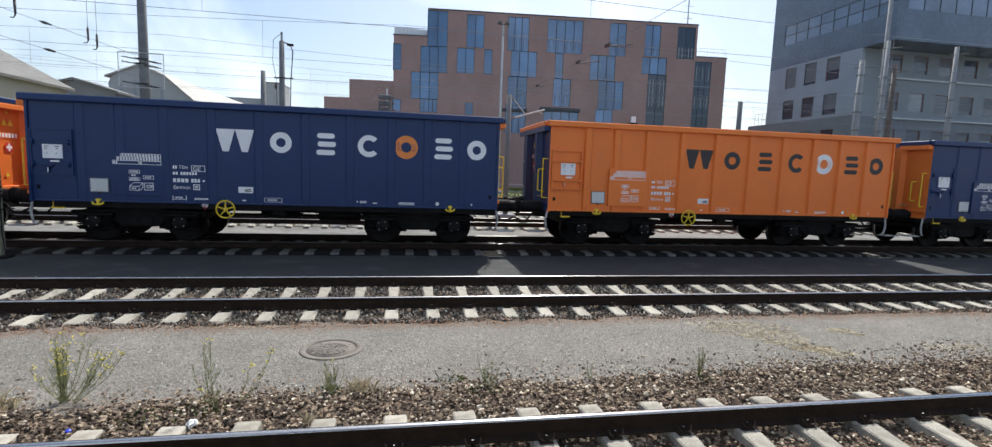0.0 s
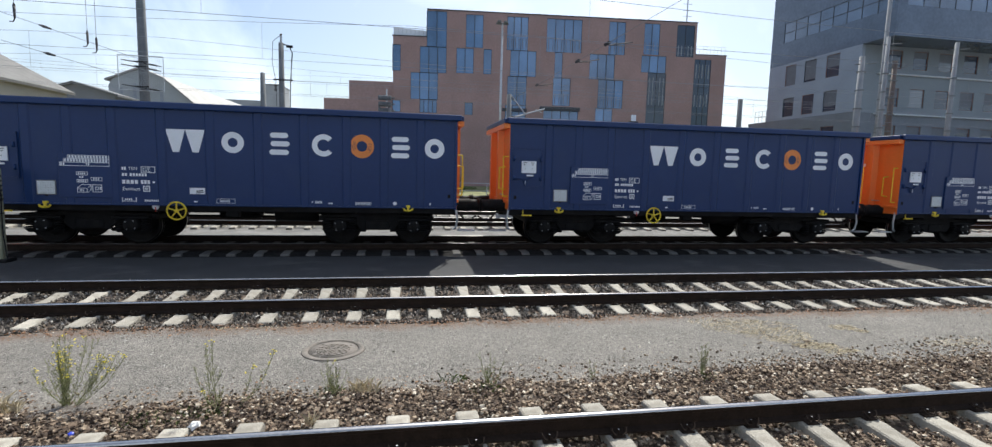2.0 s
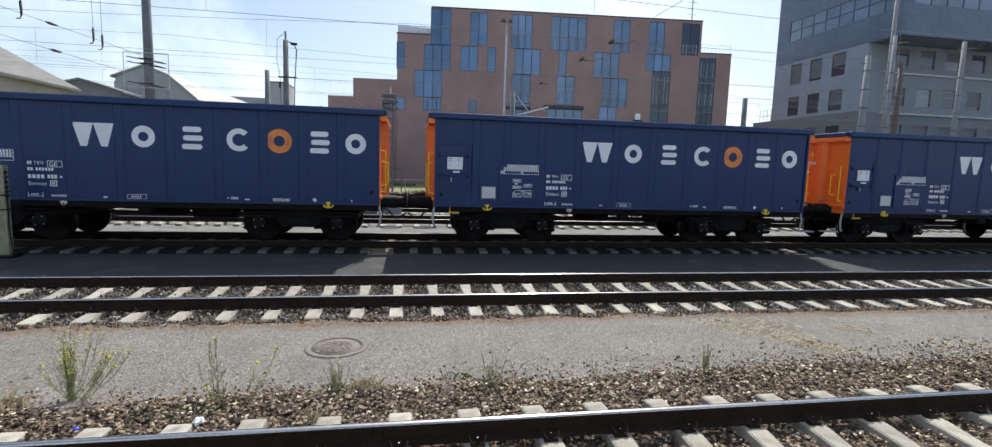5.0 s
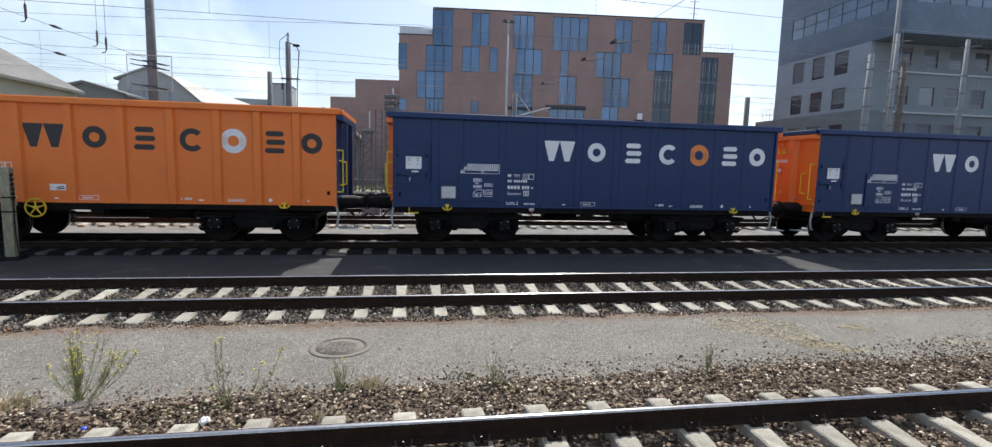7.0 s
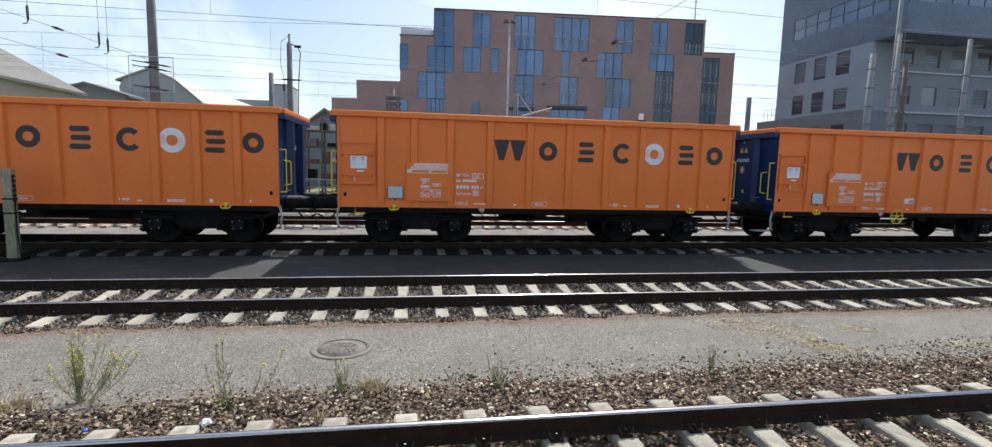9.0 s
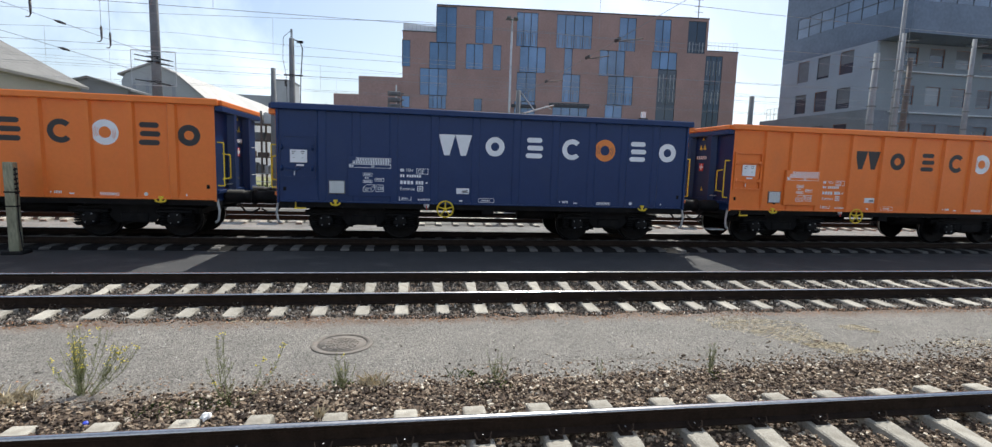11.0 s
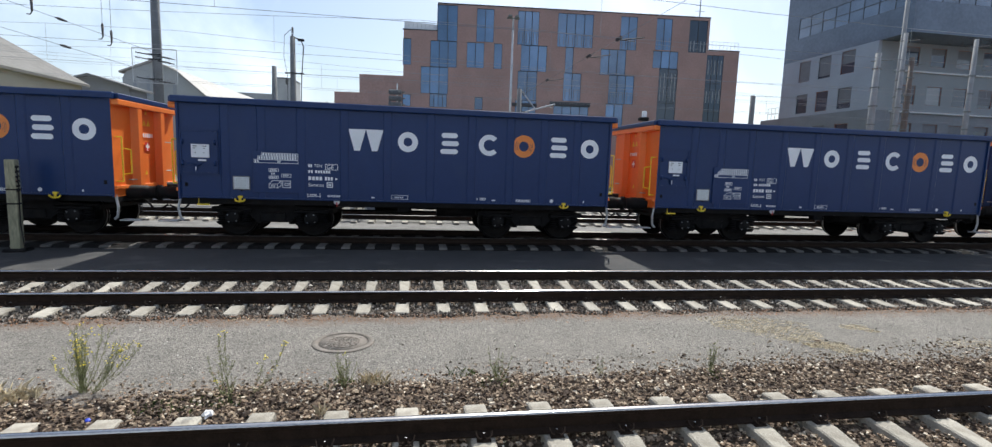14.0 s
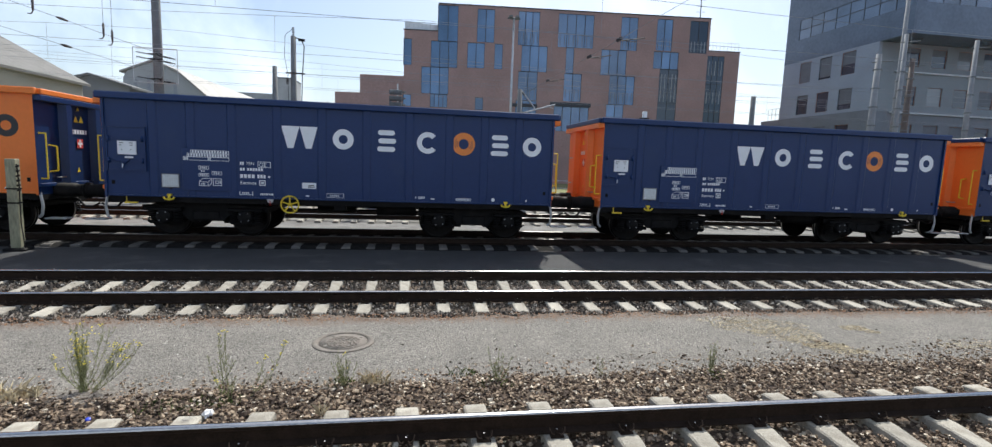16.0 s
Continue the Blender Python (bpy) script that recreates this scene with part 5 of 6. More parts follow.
# (left, foot, right, top) of each glazed field, metres along the front and above the ground
FIELDS = [(2.3, 16.5, 4.7, 20.7, 2), (7.0, 16.6, 9.1, 20.5, 2), (12.0, 16.5, 14.6, 20.5, 3), (16.9, 16.5, 21.3, 20.5, 4), (24.7, 16.5, 26.8, 20.5, 2), (1.5, 13.4, 4.7, 16.5, 3),
          (5.9, 13.5, 8.0, 16.5, 2), (9.2, 13.5, 10.2, 16.5, 1), (12.5, 13.4, 15.7, 16.5, 3), (18.0, 13.4, 19.0, 16.5, 1), (22.4, 13.4, 25.6, 16.5, 3), (0.4, 10.2, 3.7, 13.4, 3),
          (-1.75, 13.5, -0.8, 16.6, 1), (12.2, 9.9, 14.6, 13.4, 2), (17.9, 10.0, 20.1, 13.4, 2), (23.6, 9.9, 26.8, 13.4, 3), (1.5, 8.6, 3.6, 10.2, 4), (-1.75, 8.6, -0.8, 10.0, 1),
          (7.0, 8.5, 8.0, 10.0, 1), (16.8, 6.3, 21.2, 9.5, 4), (12.0, 6.5, 14.6, 9.9, 3), (23.4, 6.4, 25.6, 9.9, 2), (29.2, 16.7, 31.2, 20.5, 2), (29.0, 14.5, 32.2, 16.6, 3),
          (29.9, 6.0, 32.3, 14.5, 2), (33.4, 16.6, 35.7, 20.5, 2), (35.9, 6.0, 38.1, 16.4, 3)]


def wall_round(bm, x0, x1, z0, z1, hole, y0, y1):
    """One wall from y0 to y1 round a single rectangular opening."""
    outer, inner = [(x0, z0), (x1, z0), (x1, z1), (x0, z1)], [(hole[0], hole[1]), (hole[2], hole[1]), (hole[2], hole[3]), (hole[0], hole[3])]
    rings = [[bm.verts.new((a, q, c)) for a, c in o] for q, o in ((y0, outer), (y0, inner), (y1, inner), (y1, outer))]
    for r0, r1 in zip(rings, rings[1:] + rings[:1]):
        for k in range(4):
            bm.faces.new((r0[k], r0[(k + 1) % 4], r1[(k + 1) % 4], r1[k]))


def brown_offices():
    b = thing("office_building", "brown clad office block with staggered blue glazed fields", "building", m=Matrix.Translation((2.37, 64, -0.3)) @ Matrix.Rotation(FACADE, 4, "Z"))
    k = 1 / math.cos(FACADE)
    fields = [((x0 - 2.37) * k, z0 + 0.3, (x1 - 2.37) * k, z1 + 0.3, n) for x0, z0, x1, z1, n in FIELDS]
    holes = [f[:4] for f in fields]
    bm = bmesh.new()
    wall_with_holes(bm, 0.0, 33.75, 0, 21.1, holes, 0, 0.4)
    wall_with_holes(bm, 33.75, 37.8, 0, 17.25, holes, 0, 0.4)
    wall_with_holes(bm, -4.1, 0.0, 0, 17.9, holes, 0, 0.4)
    part("front_wall", bm, BRICK_WALL, b)
    bm = bmesh.new()
    box(bm, -4.1, -3.7, 0.4, 16, 0, 17.9), box(bm, 33.35, 33.75, 0.4, 16, 17.25, 21.1), box(bm, 37.4, 37.8, 0.4, 16, 0, 17.25), box(bm, 0, 0.4, 0.4, 16, 17.9, 21.1), box(bm, -4.1, 37.8, 16, 16.4, 0, 17.0)
    part("side_wall", bm, BRICK_WALL, b)
    bm = bmesh.new()
    box(bm, 0.4, 33.35, 0.4, 16, 20.6, 20.8), box(bm, -3.7, 0, 0.4, 16, 17.3, 17.5), box(bm, 33.75, 37.4, 0.4, 16, 16.8, 17.0)
    part("roof", bm, DARK_CONCRETE, b)
    bm = bmesh.new()
    box(bm, -0.06, 33.8, -0.06, 0.5, 21.1, 21.22), box(bm, -4.2, -0.06, -0.06, 0.5, 17.9, 18.0), box(bm, 33.8, 37.86, -0.06, 0.5, 17.25, 17.35)
    part("parapet_cap", bm, FRAME_DARK, b)
    bm = bmesh.new()
    for z in (5.9, 9.95, 13.45, 16.55):
        box(bm, -3.6, 37.3, 0.42, 15.9, z, z + 0.15)
    part("storey_floor", bm, DARK_CONCRETE, b)
    for x0, z0, x1, z1, n in fields:
        tall = max(1, round((z1 - z0) / 3.4))
        if (x0 > 25 and z0 < 10) or x0 > 30.5:
            w = window_unit(b, x0, z0, x1, z1, n, tall, FRAME_DARK, GLASS_DARK, y=0.1, label="tall dark glazing with pale slats behind")
            for zs in ((z0 + 0.15, z0 + 1.4),) if z1 - z0 < 5 else ((10.8, 12.3), (z1 - 2.4, z1 - 0.6)):
                for q in range(5):
                    xs = x0 + 0.3 + (x1 - x0 - 0.6) * q / 4
                    part("slat", made(box, xs - 0.05, xs + 0.05, 0.05, 0.085, *zs), FRAME_PALE, w)
        else:
            w = window_unit(b, x0, z0, x1, z1, n, tall, FRAME_DARK, GLASS, y=0.1, label="tall glazing in dark frames, sky blue put into its colour")
            if z1 - z0 > 3.3 and x0 > 9:
                for q in range(n * 2):
                    xs = x0 + (x1 - x0) * (q + 0.5) / (n * 2)
                    part("slat", made(box, xs - 0.035, xs + 0.035, 0.06, 0.086, z0 + 0.2, z0 + 1.5), BLIND, w)
    for x0, x1, z0, z1 in ((16.3, 21.4, 9.35, 9.85), (11.6, 14.7, 9.1, 9.5)):
        part("lintel", made(box, (x0 - 2.37) * k, (x1 - 2.37) * k, -0.14, -0.004, z0 + 0.3, z1 + 0.3, 0.02), FRAME_DARK, b, "dark metal lintel over the ground floor glazing")
    # low wing
    bm = bmesh.new()
    box(bm, -9.4, -4.1, 0.3, 10, 0, 12.5, 0.02)
    box(bm, -12.4, -9.4, 0.3, 10, 0, 10.3, 0.02)
    part("low_wing", bm, BRICK_WALL, b, "windowless brown lower wing")
    # roof things
    bm = bmesh.new()
    for x0, x1, h in ((3.0, 5.5, 0.2), (12, 15, 0.35), (19, 22, 0.3), (27, 29, 0.25)):
        box(bm, x0, x1, 3, 6, 20.8, 21.3 + h)
    part("roof_equipment", bm, GREY_STEEL, b)
    bm = bmesh.new()
    rod(bm, (33.2, 2, 21), (33.2, 2, 26), 0.07, 6)
    for z in (22.5, 23.2, 24):
        rod(bm, (32.6, 2, z), (33.8, 2, z), 0.03, 5)
    part("antenna", bm, GREY_STEEL, b)
    bm = bmesh.new()
    for q in range(9):
        rod(bm, (33.9 + q * 0.48, 0.3, 17.3), (33.9 + q * 0.48, 0.3, 18.4), 0.02, 4)
    rod(bm, (33.9, 0.3, 18.4), (37.7, 0.3, 18.4), 0.02, 4)
    for q in range(8):
        rod(bm, (-4.0 + q * 0.5, 0.3, 17.95), (-4.0 + q * 0.5, 0.3, 18.9), 0.02, 4)
    rod(bm, (-4.0, 0.3, 18.9), (-0.4, 0.3, 18.9), 0.02, 4)
    part("roof_railing", bm, BARE, b)
    bm = bmesh.new()
    prism(bm, [(-4.1, 18.0), (-0.04, 18.0), (-0.04, 18.75), (-4.1, 19.0)], 0.55, 0.63)
    part("terrace_screen", bm, WHITE, b, "white screen on the roof terrace")
    return b


brown_offices()


def grey_offices():
    b = thing("office_building", "grey rendered office block with dark jutting top storey", "building", m=pose(49.5, 50, -0.3))
    # end wall towards the brown block, in its own turned frame
    bm = bmesh.new()
    rows = [(52.9, 54.85), (56.35, 58.25), (59.65, 61.55), (62.8, 64.0)]
    holes = []
    for y0, y1 in rows[:3]:
        for z0, z1 in ((5.6, 8.0), (9.8, 12.2), (13.8, 16.4)):
            holes.append((-(y1 - 50), z0 + 0.3, -(y0 - 50), z1 + 0.3))
    wall_with_holes(bm, -14.6, 0, 9.72, 17.0, holes, 0, 0.4)
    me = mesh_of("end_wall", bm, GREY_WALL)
    turn = Matrix.Rotation(radians(-90), 4, "Z")
    end = part("end_wall", me, None, b, "", turn)
    bm = bmesh.new()
    wall_with_holes(bm, -14.6, 0, 0, 9.72, [h for h in holes if h[3] < 9.7], -0.03, 0.4)
    bmesh.ops.remove_doubles(bm, verts=bm.verts, dist=0.001)
    part("end_plinth", mesh_of("end_plinth", bm, PLINTH_WALL), None, b, "darker grey lower wall", turn)
    for i, h in enumerate(holes):
        window_unit(end, *h, 1, 1, FRAME_DARK if i % 2 else FRAME_RED, GLASS_DARK, y=0.14, blind=(0.0, 0.75, 0.55, 0.3, 0.0, 0.9, 0.4, 0.2, 1.0)[i % 9])
    # front along the tracks
    holes = []
    for k in range(9):
        for z0, z1 in ((5.9, 8.0), (10.1, 12.15), (14.3, 16.3)):
            x = 3.4 + k * 3.45
            holes.append((x, z0 + 0.3, x + 1.95, z1 + 0.3))
    bm = bmesh.new()
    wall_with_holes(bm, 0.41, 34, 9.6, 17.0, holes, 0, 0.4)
    part("front_wall", bm, FRONT_SHADED, b, "grey-green rendered front with shade put into its colour")
    bm = bmesh.new()
    wall_with_holes(bm, 0.41, 34, 0, 9.6, [h for h in holes if h[3] < 9.6], -0.03, 0.4)
    bmesh.ops.remove_doubles(bm, verts=bm.verts, dist=0.001)
    part("front_plinth", bm, PLINTH_WALL, b, "darker grey lower wall")
    for i, h in enumerate(holes):
        window_unit(b, *h, 1, 1, FRAME_RED, GLASS_DARK if i % 4 else GRID_GLASS, y=0.14, blind=(0.0, 0.5, 0.25, 0.8, 0.0, 0.35, 0.6)[i % 7])
    bm = bmesh.new()
    for z in (9.45, 13.85):
        box(bm, 2.2, 34, -0.3, -0.032, z, z + 0.16)
    part("ledge", bm, LEDGE_WHITE, b, "white projecting ledge")
    bm = bmesh.new()
    box(bm, 33.6, 34, 0.4, 14.6, 0, 17), box(bm, 0.41, 33.6, 14.2, 14.6, 0, 17)
    part("back_wall", bm, GREY_WALL, b)
    for z in (4.9, 9.0, 13.2):
        bm = bmesh.new()
        box(bm, 0.45, 33.5, 0.5, 14.1, z, z + 0.2)
        part("storey_floor", bm, DARK_CONCRETE, b)
    # jutting top storey
    bm = bmesh.new()
    wall_round(bm, -14.6, 3.75, 17.0, 27.5, (-12.35, 19.8, 3.4, 22.35), 0, 0.3)
    me = mesh_of("top_side", bm, DARK_WALL)
    top = part("top_side", me, None, b, "dark metal clad top storey", turn)
    window_unit(top, -12.35, 19.8, 3.4, 22.35, 8, 2, FRAME_DARK, STRIP_GLASS, y=0.08, name="strip_window", label="long strip of glazing")
    bm = bmesh.new()
    wall_round(bm, 0.31, 34, 17.0, 27.5, (1.2, 20.1, 33, 22.35), -3.75, -3.45)
    part("top_front", bm, DARK_WALL, b)
    window_unit(b, 1.2, 20.1, 33, 22.35, 16, 1, FRAME_DARK, STRIP_GLASS, y=-3.66, name="strip_window")
    bm = bmesh.new()
    box(bm, 0.31, 34, -3.45, 14.6, 17.02, 17.3), box(bm, 0.31, 34, -3.45, 14.6, 27.2, 27.48)
    part("top_slab", bm, DARK_WALL, b)
    # low wall and stair beside
    bm = bmesh.new()
    box(bm, -0.03, 12.0, 14.61, 18.3, 0, 9.72, 0.02)
    part("annex", bm, PLINTH_WALL, b, "low dark grey annex")
    bm = bmesh.new()
    for q in range(4):
        rod(bm, (0.1, 14.8 + q * 0.75, 9.7), (0.1, 14.8 + q * 0.75, 11.3), 0.035, 5)
    for z in (10.5, 11.3):
        rod(bm, (0.1, 14.8, z), (0.1, 17.05, z), 0.03, 5)
    part("railing", bm, BARE, b)
    return b


# paler panes, their bright reflections put into the colour
GRID_GLASS = glass("pale_window_glass", (0.16, 0.18, 0.21))
grey_offices()

# ---- halls and far buildings ----


def gable_hall(x0, x1, y0, y1, eave, ridge, wall_m, roof_m, label, along="x"):
    h = thing("hall", label, "building", m=pose((x0 + x1) / 2, (y0 + y1) / 2, -0.3))
    a, b = (x1 - x0) / 2, (y1 - y0) / 2
    bm = bmesh.new()
    if along == "x":
        prism(bm, [(-b, 0), (b, 0), (b, eave), (0, ridge - 0.25), (-b, eave)], -a, a, "x")
    else:
        prism(bm, [(-a, 0), (a, 0), (a, eave), (0, ridge - 0.25), (-a, eave)], -b, b, "y")
    part("wall", bm, wall_m, h)
    for s in (-1, 1):
        bm = bmesh.new()
        w = b if along == "x" else a
        drop = (ridge - eave) / w * 0.5
        o = [(0, ridge), (s * (w + 0.5), eave - drop + 0.25), (s * (w + 0.5), eave - drop), (0, ridge - 0.25)]
        prism(bm, o, -(a if along == "x" else b) - 0.5, (a if along == "x" else b) + 0.5, "x" if along == "x" else "y")
        part("roof", bm, roof_m, h)
    if roof_m is TILE:
        bm = bmesh.new()
        n = int(math.hypot(a, ridge - eave) / 0.42)
        for s in (-1, 1):
            for k in range(1, n):  # lapped edges of the tile courses
                u = k / n
                x, z = s * a * u, ridge - (ridge - eave) * u + 0.045
                box(bm, x - 0.05, x + 0.05, -b - 0.5, b + 0.5, z - 0.06, z + 0.0)
        part("tile_courses", bm, roof_m, h, "lapped courses of roof tiles", kind="stuff")
    bm = bmesh.new()
    if along == "x":
        box(bm, -a - 0.5, a + 0.5, -b - 0.62, -b - 0.48, eave - 0.6, eave - 0.42)
    else:
        box(bm, -a - 0.6, -a - 0.46, -b, b, eave - 0.5, eave - 0.35)
    part("gutter", bm, DARK_CONCRETE, h)
    return h


gable_hall(-52.5, -34.4, 30, 60, 9.0, 14.2, HALL_WALL, TILE, "plastered hall with a weathered grey tile roof", "y")
gable_hall(-41.6, -33.4, 67, 71, 9.6, 11.0, HALL_GREY, DARK_CONCRETE, "small gabled hall with a grey sheet roof", "y")
h = thing("hall", "long hall with a pale two-pitched roof and grey gable", "building", m=pose(-34.6, 75, -0.3))
half = [(6.1, 10.1), (3.0, 12.8), (0.0, 14.05)]
outline = [(-3.7, 0), (6.1, 0)] + half + [(-3.2, 12.7), (-3.7, 11.8)]
bm = bmesh.new()
prism(bm, outline, 0.3, 48)
part("wall", bm, PALE_GABLE, h)
for x in (-2.2, -0.6, 1.0, 2.6):
    part("light_strip", made(box, x - 0.22, x + 0.22, 0.26, 0.298, 9.6, 11.6 if abs(x) > 2 else 12.2), FRAME_PALE, h, "pale upright light strip in the gable")
for (x0, z0), (x1, z1) in (((0, 14.08), (3.05, 12.83)), ((3.05, 12.83), (6.5, 9.83)), ((0, 14.08), (-4.0, 12.4))):
    bm = bmesh.new()
    prism(bm, [(x0, z0), (x1, z1), (x1, z1 + 0.22), (x0, z0 + 0.22)], 0, 48.3)
    part("roof", bm, PALE_ROOF, h)

h = thing("far_building", "far grey flat-roofed block behind the yard", "building", m=pose(-36.3, 150, -0.3))
# gable plaster reused: haze over the distance is put into the pale colour
part("wall", made(box, -2.4, 2.4, 0, 10, 0, 23.3, 0.05), PALE_GABLE, h)
part("annex", made(box, -17, -2.4, 4, 14, 0, 19.5, 0.05), PALE_GABLE, h)
part("roof_edge", made(box, -2.5, 2.5, -0.1, 10.1, 23.3, 23.6), DARK_CONCRETE, h)

# small house and fence seen between the wagons
gable_hall(-11.5, -5.5, 52, 60, 5.0, 7.6, HALL_GREY, TILE, "small grey house with a gable seen between wagons", "y")


def yard_fence():
    f = thing("fence", "thin grey steel railing along the yard", "fence", m=pose(0, 36.5, -0.25))
    bm = bmesh.new()
    rod(bm, (-40, 0, 1.15), (70, 0, 1.15), 0.025, 5)
    part("top_bar", bm, BARE, f)
    bm = bmesh.new()
    rod(bm, (-40, 0, 0.6), (70, 0, 0.6), 0.02, 5)
    part("middle_bar", bm, BARE, f)
    bm = bmesh.new()
    rod(bm, (0, 0, 0), (0, 0, 1.15), 0.025, 5)
    me = mesh_of("post", bm, BARE)
    for k in range(37):
        part("post", me, None, f, "", pose(-40 + k * 3.05, 0, 0))


yard_fence()



def storage_rack(x0, seed):
    r = thing("storage_rack", "rusty steel storage rack with boxes in the yard", "rack", m=pose(x0, 40, -0.25))
    post = mesh_of("post", made(box, -0.06, 0.06, -0.06, 0.06, 0, 5.6), LATTICE)
    for x in (-1.8, -0.6, 0.6, 1.8):
        for y in (0, 1.2):
            part("post", post, None, r, "", pose(x, y, 0))
    shelf = mesh_of("shelf", made(box, -1.9, 1.9, -0.08, 1.28, 0, 0.1), LATTICE)
    q = random.Random(seed)
    for z in (1.0, 2.2, 3.4, 4.6):
        part("shelf", shelf, None, r, "", pose(0, 0, z))
        x = -1.7
        while x < 1.4:
            wd, hg = q.uniform(0.25, 0.8), q.uniform(0.25, 0.85)
            part("crate", made(box, x, x + wd, 0.1, q.uniform(0.7, 1.1), z + 0.1, z + 0.1 + hg, 0.03), q.choice((CHASSIS, LATTICE, DARK_CONCRETE, GREY_STEEL)), r)
            x += wd + q.uniform(0.05, 0.4)


storage_rack(-6.2, 5)
storage_rack(-10.6, 6)

# ---- post beside the train ----
p = thing("cable_post", "weathered square post with cable clamps beside the train", "post", m=pose(-8.4, 12.15, -0.23, 0, 0, 8))
bm = bmesh.new()
box(bm, -0.09, 0.09, -0.09, 0.09, 0.0, 1.96, 0.012)
part("post", bm, POST_WOOD, p)
bm = bmesh.new()
box(bm, -0.2, 0.2, -0.2, 0.2, -0.04, 0.08, 0.03)
part("foot", bm, CHASSIS, p)
bm = bmesh.new()
pipe(bm, [(0.1, -0.05, 1.85), (0.125, -0.06, 1.4), (0.105, -0.04, 1.1), (0.12, -0.08, 0.6), (0.17, -0.09, 0.02)], 0.012, 6)
for k in range(6):
    rod(bm, (0.09, -0.06, 1.3 + k * 0.1), (0.15, -0.08, 1.32 + k * 0.1), 0.022, 6)
part("cable", bm, RUBBER, p)
bm = bmesh.new()
for z in (1.32, 1.02):
    box(bm, -0.096, 0.096, -0.096, 0.096, z, z + 0.03)
part("strap", bm, CHASSIS, p)

# ---- manhole ----
mh = thing("manhole", "round rusty cast iron manhole cover set in asphalt", "manhole", m=pose(-0.85, 6.1, -0.2))
bm = bmesh.new()
lathe(bm, [(0.292, -0.05), (0.292, 0.003), (0.355, 0.003), (0.36, -0.002), (0.36, -0.05)], 40, "z")
part("frame", bm, IRON, mh)
bm = bmesh.new()
lathe(bm, [(0.0, -0.003), (0.282, -0.003), (0.284, -0.05)], 48, "z")
for k, r in enumerate((0.035, 0.065, 0.095, 0.125, 0.155, 0.185)):
    n = max(6, int(r * 95))
    for q in range(n):  # short arcs in rings
        a0, a1 = (q + 0.12 + 0.5 * (k % 2)) * math.tau / n, (q + 0.88 + 0.5 * (k % 2)) * math.tau / n
        v = [bm.verts.new((w * math.cos(a), w * math.sin(a), 0.003)) for w, a in ((r - 0.01, a0), (r + 0.01, a0), (r + 0.01, a1), (r - 0.01, a1))]
        u = [bm.verts.new((*p.co.xy, -0.003)) for p in v]
        bm.faces.new(v)
        for i in range(4):
            bm.faces.new((v[i], u[i], u[(i + 1) % 4], v[(i + 1) % 4]))
for a in (0.6, 2.2, 3.74, 5.3):  # lifting holes
    lathe(bm, [(0, 0.001), (0.02, 0.001), (0.024, -0.003)], 8, "z", (0.238 * math.cos(a), 0.238 * math.sin(a), 0))
part("cover", bm, IRON, mh, "studded cover plate")

# ---- weeds and grass ----


